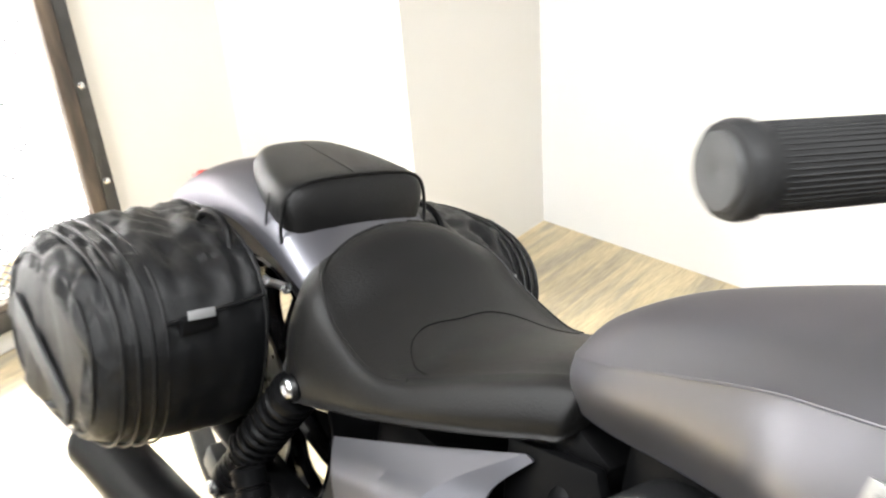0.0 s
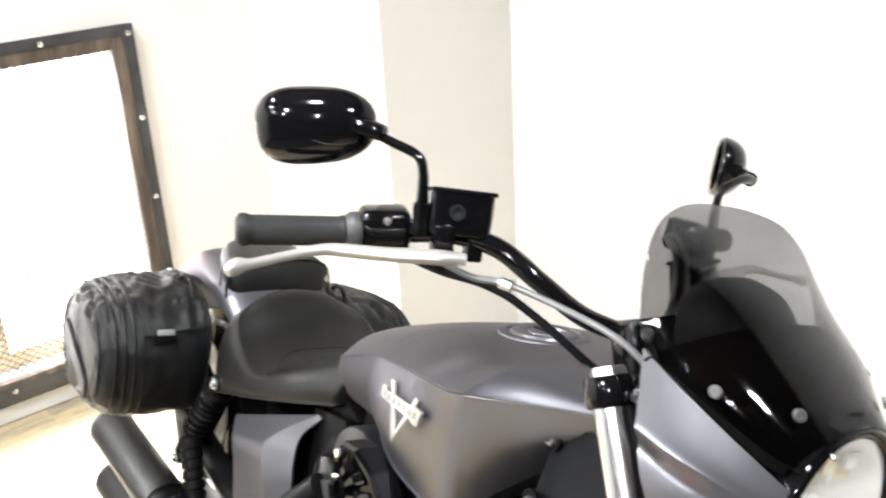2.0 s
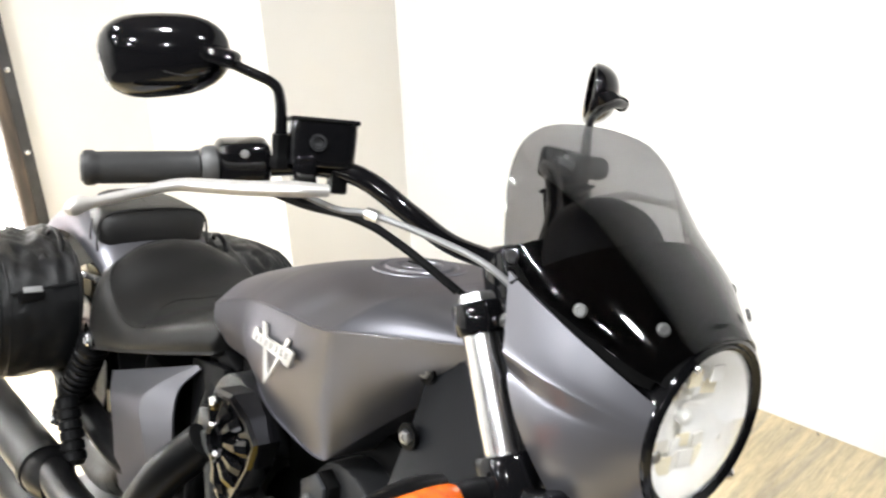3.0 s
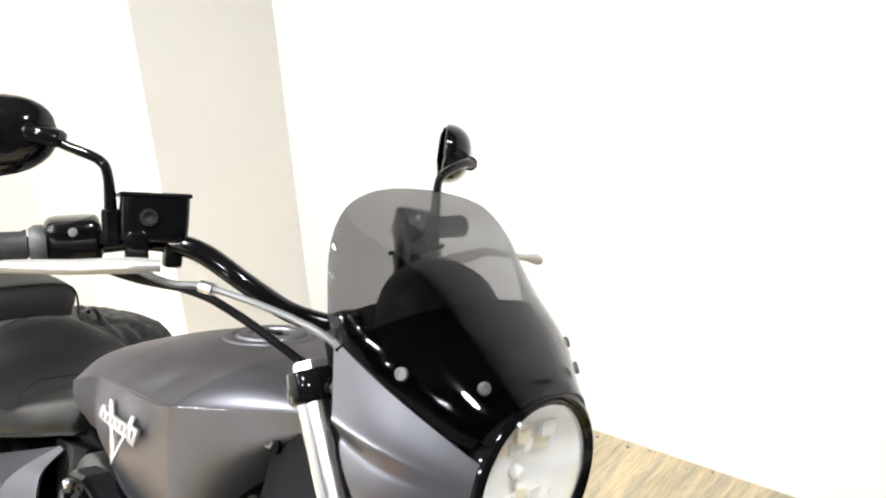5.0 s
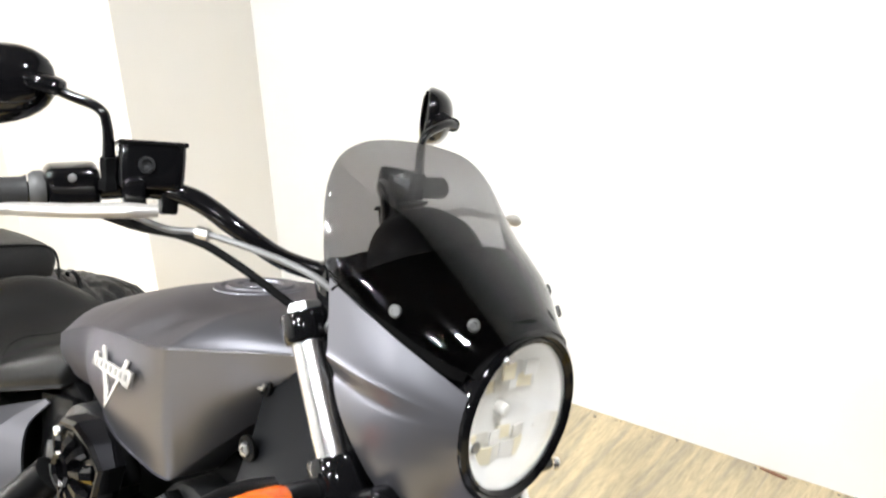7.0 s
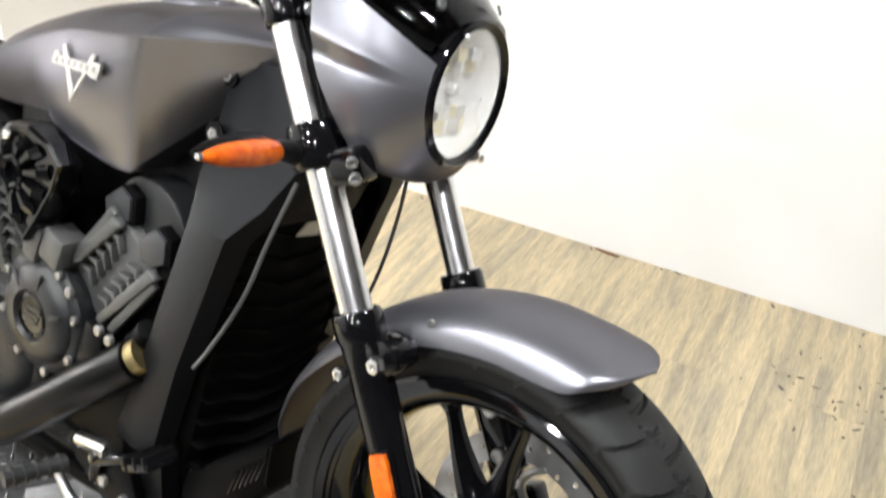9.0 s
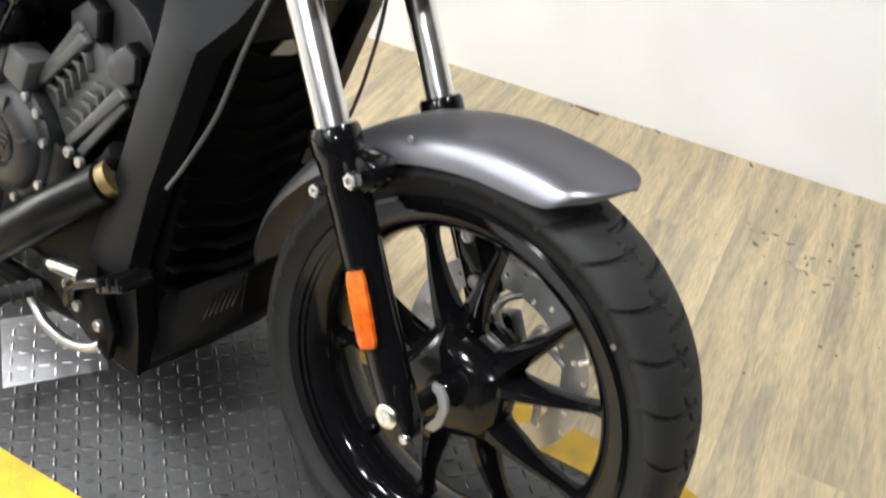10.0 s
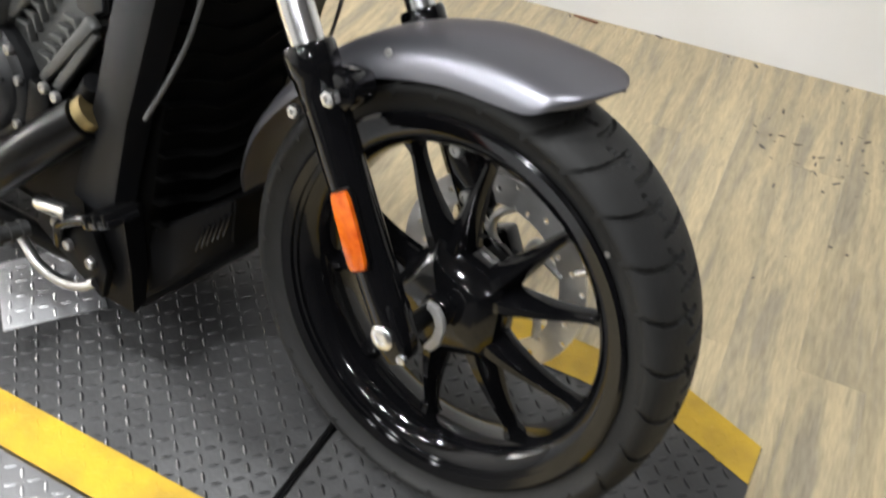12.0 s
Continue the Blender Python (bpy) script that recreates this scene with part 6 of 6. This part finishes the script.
for side in (-1, 1):
    side_cover(side)
for k in (-1, 1):
    bm = B()
    slab(bm, [(-1.15, 0.088 * k, .575), (-1.03, 0.088 * k, .605), (-.97, 0.088 * k, .50), (-1.0, 0.088 * k, .30), (-1.12, 0.088 * k, .27)], (0, 0.016 * k, 0), 0.005)
    part("frame_panel", bm, SATIN, bike, "black frame side panel")
bm = B()
box(bm, pose(-1.22, 0, 0.375), 0.34, 0.20, 0.24, 0.03, 2)
part("inner_frame", bm, SATIN, bike, "black inner frame and battery box")
bm = B()
box(bm, pose(-1.085, 0, 0.575, 0, 18, 0), 0.10, 0.17, 0.09, 0.02, 2)
part("seat_gap_rubber", bm, SATIN, bike, "black rubber between tank and seat")
# side stand, on the far side
bar("side_stand", [(-0.72, 0.13, 0.13), (-0.78, 0.22, 0.07), (-0.84, 0.315, 0.092)], [0.014, 0.012, 0.010], SATIN, bike, "black side stand", 10)

# ---- seat and bag details ----
def laid_seam(name, ob_name, pts, r, mat, label):
    """A seam that follows the surface of a seat below it."""
    me = bpy.data.objects[ob_name].data
    tree = BVHTree.FromPolygons([v.co for v in me.vertices], [tuple(p.vertices) for p in me.polygons])
    line = []
    for p in catmull([Vector((x, y, 0.8)) for x, y in pts], 5):
        hit = tree.ray_cast(p, Vector((0, 0, -1)))[0]
        if hit:
            line.append(hit)
    bar(name, line, r, mat, bike, label, 6, 1)


for k in (-1, 1):
    laid_seam("seat_piping", "rider_seat", [(-1.515, .02 * k), (-1.513, .085 * k), (-1.485, .125 * k), (-1.455, .142 * k), (-1.42, .150 * k), (-1.36, .153 * k), (-1.32, .150 * k), (-1.28, .139 * k)], .0021, LEATHER, "raised seam of the seat")
    laid_seam("seat_seam", "rider_seat", [(-1.362, 0), (-1.364, .05 * k), (-1.345, .085 * k), (-1.305, .110 * k), (-1.27, .120 * k)], .0011, SATIN, "stitched seam across the seat")
bar("seat_seam", [(-1.600, -.117, .600), (-1.606, -.1195, .640), (-1.612, -.110, .679), (-1.613, -.075, .6935), (-1.613, 0, .6975), (-1.613, .075, .6935), (-1.612, .110, .679), (-1.606, .1195, .640), (-1.600, .117, .600)], 0.0026, LEATHER, bike, "piped edge of the passenger pad", 8)
laid_seam("seat_seam", "passenger_seat", [(-1.62, 0), (-1.68, 0), (-1.79, 0)], .0013, LEATHER, "stitched middle seam")
for k in (-1, 1):
    bar("seat_seam", [(-1.640, .1205 * k, .600), (-1.642, .1215 * k, .640), (-1.645, .117 * k, .672)], .0016, LEATHER, bike, "stitched side seam of the pad", 6)


def bag_details(s, bag):
    f = lambda *p: [(x, y * (1 if s < 0 else -1), z) for x, y, z in p]
    for y, k, r in ((-.166, .985, .0024), (-.300, 1.004, .0022), (-.318, 1.004, .0030), (-.336, .995, .0030), (-.354, .972, .0030), (-.381, .83, .0022)):
        ring = bag_ring(y, k, 24, 0.001)
        bar("zip_piping", f(*[tuple(p) for p in ring + ring[:1]]), r, FABRIC, bag, "raised zip piping", 6, 3)
    bar("lid_seam", f((-1.549, -.170, .572), (-1.546, -.20, .570), (-1.546, -.25, .564), (-1.549, -.298, .556)), .0028, FABRIC, bag, "stitched lid seam", 6)
    bm = B()
    slab(bm, f((-1.549, -.285, .540), (-1.549, -.238, .545), (-1.549, -.238, .567), (-1.549, -.285, .562)), (0.012, 0, 0), 0.002)
    part("buckle", bm, PLASTIC, bag, "black buckle")
    bm = B()
    slab(bm, f((-1.536, -.279, .562), (-1.536, -.244, .562), (-1.541, -.244, .573), (-1.541, -.279, .573)), (0.004, 0, 0.002), 0.001)
    part("buckle_tab", bm, material("grey_label", (0.20, 0.20, 0.20), 0.5) if "grey_label" not in MATS else MATS["grey_label"], bag, "small grey tab")
    bar("carry_handle", f((-1.62, -.185, .608), (-1.64, -.182, .632), (-1.67, -.182, .640), (-1.70, -.185, .632), (-1.71, -.188, .610)), 0.0055, SATIN, bag, "black carry handle", 8)
    bm = B()
    slab(bm, f((-1.845, -.387, .486), (-1.845, -.387, .444), (-1.635, -.387, .389), (-1.635, -.387, .424)), f((0, -0.006, 0))[0], 0.0015)
    part("patch", bm, material("grey_nylon_patch", (0.018, 0.0185, 0.02), 0.5) if "grey_nylon_patch" not in MATS else MATS["grey_nylon_patch"], bag, "grey nylon patch")
    bar("bag_stay", f((-1.60, -.15, .567), (-1.585, -.135, .566), (-1.565, -.125, .566)), 0.006, STEEL, bag, "bag stay", 8, 3)
    bolt_at(Vector(f((-1.598, -.148, .568))[0]), (1, 0, 0.4), 0.008, 0.012, CHROME, bag, "stay_bolt", "", 6)
    bolt_at(Vector(f((-1.566, -.130, .566))[0]), (1, 0, 0.2), 0.007, 0.008, CHROME, bag, "stay_bolt", "", 6)


for bag_ob, side in zip([o for o in bike.children if o.name.startswith("saddlebag")], (-1, 1)):
    bag_details(side, bag_ob)


# the bars are turned a little to the left: what hangs on the fork's left side stands further back
def steer(ob):
    if ob.type == "MESH":
        for v in ob.data.vertices:
            k = max(0.0, v.co.y + 0.14)
            v.co.x -= 0.085 * k
            v.co.z -= 0.047 * k
    for ch in ob.children:
        steer(ch)


STEERED = ("fork_leg", "headlight_cowl", "windscreen", "inner_panel", "headlight", "gauge", "lamp_bracket", "lamp_bucket", "lamp_visor", "visor_screw", "handlebar", "grip", "switch_housing", "grip_flange",
           "fluid_reservoir", "lever", "mirror", "turn_signal", "clamp_bolt", "screen_screw", "lower_yoke", "upper_yoke", "clamp_block", "bar_riser", "lever_clamp", "cowl_bracket")
for ob in list(bike.children):
    if ob.name.split(".")[0] in STEERED:
        steer(ob)

# arm of the left-hand mirror, bent outwards
left_mirror = [o for o in bike.children if o.name.startswith("mirror")][1]
shift = Vector(left_mirror.location)
for name, pts, r, mat in (("arm", [(-.651, .235, 1.02), (-.653, .237, 1.06), (-.663, .245, 1.103), (-.665, .258, 1.118), (-.670, .295, 1.130), (-.682, .325, 1.128)], [.009, .0075, .006, .006, .0065, .009], GLOSS),
                          ("mirror_nut", [(-.651, .235, 1.015), (-.654, .238, 1.058)], .011, SATIN),
                          ("mirror_mount", [(-.680, .322, 1.128), (-.705, .338, 1.128), (-.745, .352, 1.130)], .011, GLOSS)):
    bar(name, [Vector(p) - shift for p in pts], r, mat, left_mirror, "gloss black mirror arm" if name == "arm" else "")

# the foot of the screen is tucked in on the left, behind the lamp's rim
for name in ("windscreen", "inner_panel"):
    for v in bpy.data.objects[name].data.vertices:
        if v.co.y > 0.04 and v.co.x > -0.28:
            v.co.y -= (v.co.y - 0.04) * 0.30 * min(1.0, (v.co.x + 0.28) / 0.06)

# ---- floor planks and litter, last ----
def plank_material():
    m = bpy.data.materials.new("wood_plank_vinyl")
    m.use_nodes = True
    nt = m.node_tree
    N, L = nt.nodes.new, nt.links.new
    b = nt.nodes["Principled BSDF"]
    info, tc, mp = N("ShaderNodeObjectInfo"), N("ShaderNodeTexCoord"), N("ShaderNodeMapping")
    add = N("ShaderNodeVectorMath")
    add.operation = "MULTIPLY_ADD"
    L(tc.outputs["Object"], add.inputs[0])
    add.inputs[1].default_value = (1, 1, 1)
    cmb = N("ShaderNodeCombineXYZ")
    mul = N("ShaderNodeMath")
    mul.operation, mul.inputs[1].default_value = "MULTIPLY", 37.0
    L(info.outputs["Random"], mul.inputs[0])
    for i in range(3):
        L(mul.outputs[0], cmb.inputs[i])
    L(cmb.outputs[0], add.inputs[2])
    L(add.outputs[0], mp.inputs[0])
    mp.inputs["Scale"].default_value = (1.0, 0.10, 1.0)
    grain, broad, spots = N("ShaderNodeTexNoise"), N("ShaderNodeTexNoise"), N("ShaderNodeTexNoise")
    for n, sc, det, vec in ((grain, 210, 6, mp), (broad, 20, 6, mp), (spots, 46, 3, mp)):
        n.inputs["Scale"].default_value, n.inputs["Detail"].default_value = sc, det
        L(vec.outputs[0], n.inputs["Vector"])
    broad.inputs["Distortion"].default_value, broad.inputs["Roughness"].default_value = 0.5, 0.6
    spots.inputs["Distortion"].default_value = 1.2
    ramp = N("ShaderNodeValToRGB")
    e = ramp.color_ramp.elements
    e[0].position, e[0].color = 0.36, (0.345, 0.297, 0.215, 1)
    e[1].position, e[1].color = 0.60, (0.575, 0.470, 0.292, 1)
    mid = e.new(0.47)
    mid.color = (0.455, 0.378, 0.243, 1)
    L(broad.outputs["Fac"], ramp.inputs[0])
    mx = N("ShaderNodeMix")
    mx.data_type, mx.blend_type = "RGBA", "MULTIPLY"
    g2 = N("ShaderNodeMapRange")
    g2.inputs["From Min"].default_value, g2.inputs["From Max"].default_value, g2.inputs["To Min"].default_value, g2.inputs["To Max"].default_value = 0.3, 0.65, 0.78, 1.06
    L(grain.outputs["Fac"], g2.inputs["Value"])
    mx.inputs["Factor"].default_value = 1
    L(ramp.outputs[0], mx.inputs["A"])
    L(g2.outputs[0], mx.inputs["B"])
    mx2 = N("ShaderNodeMix")
    mx2.data_type = "RGBA"
    s2 = N("ShaderNodeMapRange")
    s2.inputs["From Min"].default_value, s2.inputs["From Max"].default_value, s2.inputs["To Max"].default_value = 0.63, 0.68, 0.28
    L(spots.outputs["Fac"], s2.inputs["Value"])
    L(s2.outputs[0], mx2.inputs["Factor"])
    L(mx.outputs["Result"], mx2.inputs["A"])
    mx2.inputs["B"].default_value = (0.20, 0.165, 0.12, 1)
    tone = N("ShaderNodeHueSaturation")
    tv = N("ShaderNodeMapRange")
    tv.inputs["To Min"].default_value, tv.inputs["To Max"].default_value = 0.93, 1.06
    L(info.outputs["Random"], tv.inputs["Value"])
    L(tv.outputs[0], tone.inputs["Value"])
    L(mx2.outputs["Result"], tone.inputs["Color"])
    L(tone.outputs[0], b.inputs["Base Color"])
    b.inputs["Roughness"].default_value = 0.30
    bp = N("ShaderNodeBump")
    bp.inputs["Strength"].default_value, bp.inputs["Distance"].default_value = 0.25, 0.001
    L(grain.outputs["Fac"], bp.inputs["Height"])
    L(bp.outputs[0], b.inputs["Normal"])
    return m


def planks():
    floor = bpy.data.objects["floor"]
    mat = plank_material()
    W, LEN = 0.152, 1.22
    meshes = []
    for ln in (LEN, 0.74, 0.48):
        bm = B()
        box(bm, Matrix(), W - 0.0003, ln - 0.0003, 0.004, 0.0003, 1)
        me = mesh_of("plank", bm)
        me.materials.append(mat)
        meshes.append((ln, me))
    rnd = random.Random(5)
    x = -2.555 + W / 2
    while x < 3.2:
        y = 2.243
        first = rnd.choice((0, 1, 2))
        while y > -1.6:
            ln, me = meshes[first]
            first = 0
            ob = new("plank", me)
            ob.parent = floor
            ob.location = (x, y - ln / 2, -0.002)
            y -= ln
        x += W


planks()


def litter():
    rnd = random.Random(9)
    bm = B()
    for i in range(110):
        if i < 40:
            x, y = rnd.uniform(-0.9, 2.2), YN - abs(rnd.gauss(0, 0.025)) - 0.006
        elif i < 88:
            x, y = rnd.gauss(1.2, 0.13), rnd.gauss(1.84, 0.10)
        else:
            x, y = rnd.uniform(0.6, 1.8), rnd.uniform(0.9, 2.2)
        r = 0.0014 + 0.005 * rnd.random() ** 2.2
        m = pose(x, y, 0.0015, rnd.uniform(-20, 20), rnd.uniform(-20, 20), rnd.uniform(0, 180)) @ Matrix.Diagonal((r * rnd.uniform(1, 3.5), r, r * 0.45, 1))
        bmesh.ops.create_icosphere(bm, subdivisions=1, radius=1, matrix=m)
    thing("floor_litter", bm, material("dark_crumbs", (0.12, 0.10, 0.08), 0.8, 0, (0.3, 0.27, 0.22), 90, 0.8), "dark crumbs and wood chips scattered on the floor", "debris", kind="stuff")
    bm = B()
    for k in range(3):
        slab(bm, [(0.30 + k * 0.02, 2.225 - k * 0.004, 0.001), (0.345 + k * 0.02, 2.222 - k * 0.004, 0.001), (0.348 + k * 0.02, 2.229 - k * 0.004, 0.001), (0.302 + k * 0.02, 2.232 - k * 0.004, 0.001)], (0, 0, 0.003 + 0.001 * k))
    thing("wood_splinter", bm, material("reddish_splinter", (0.20, 0.09, 0.05), 0.7), "reddish wood splinter by the wall", "debris")


litter()
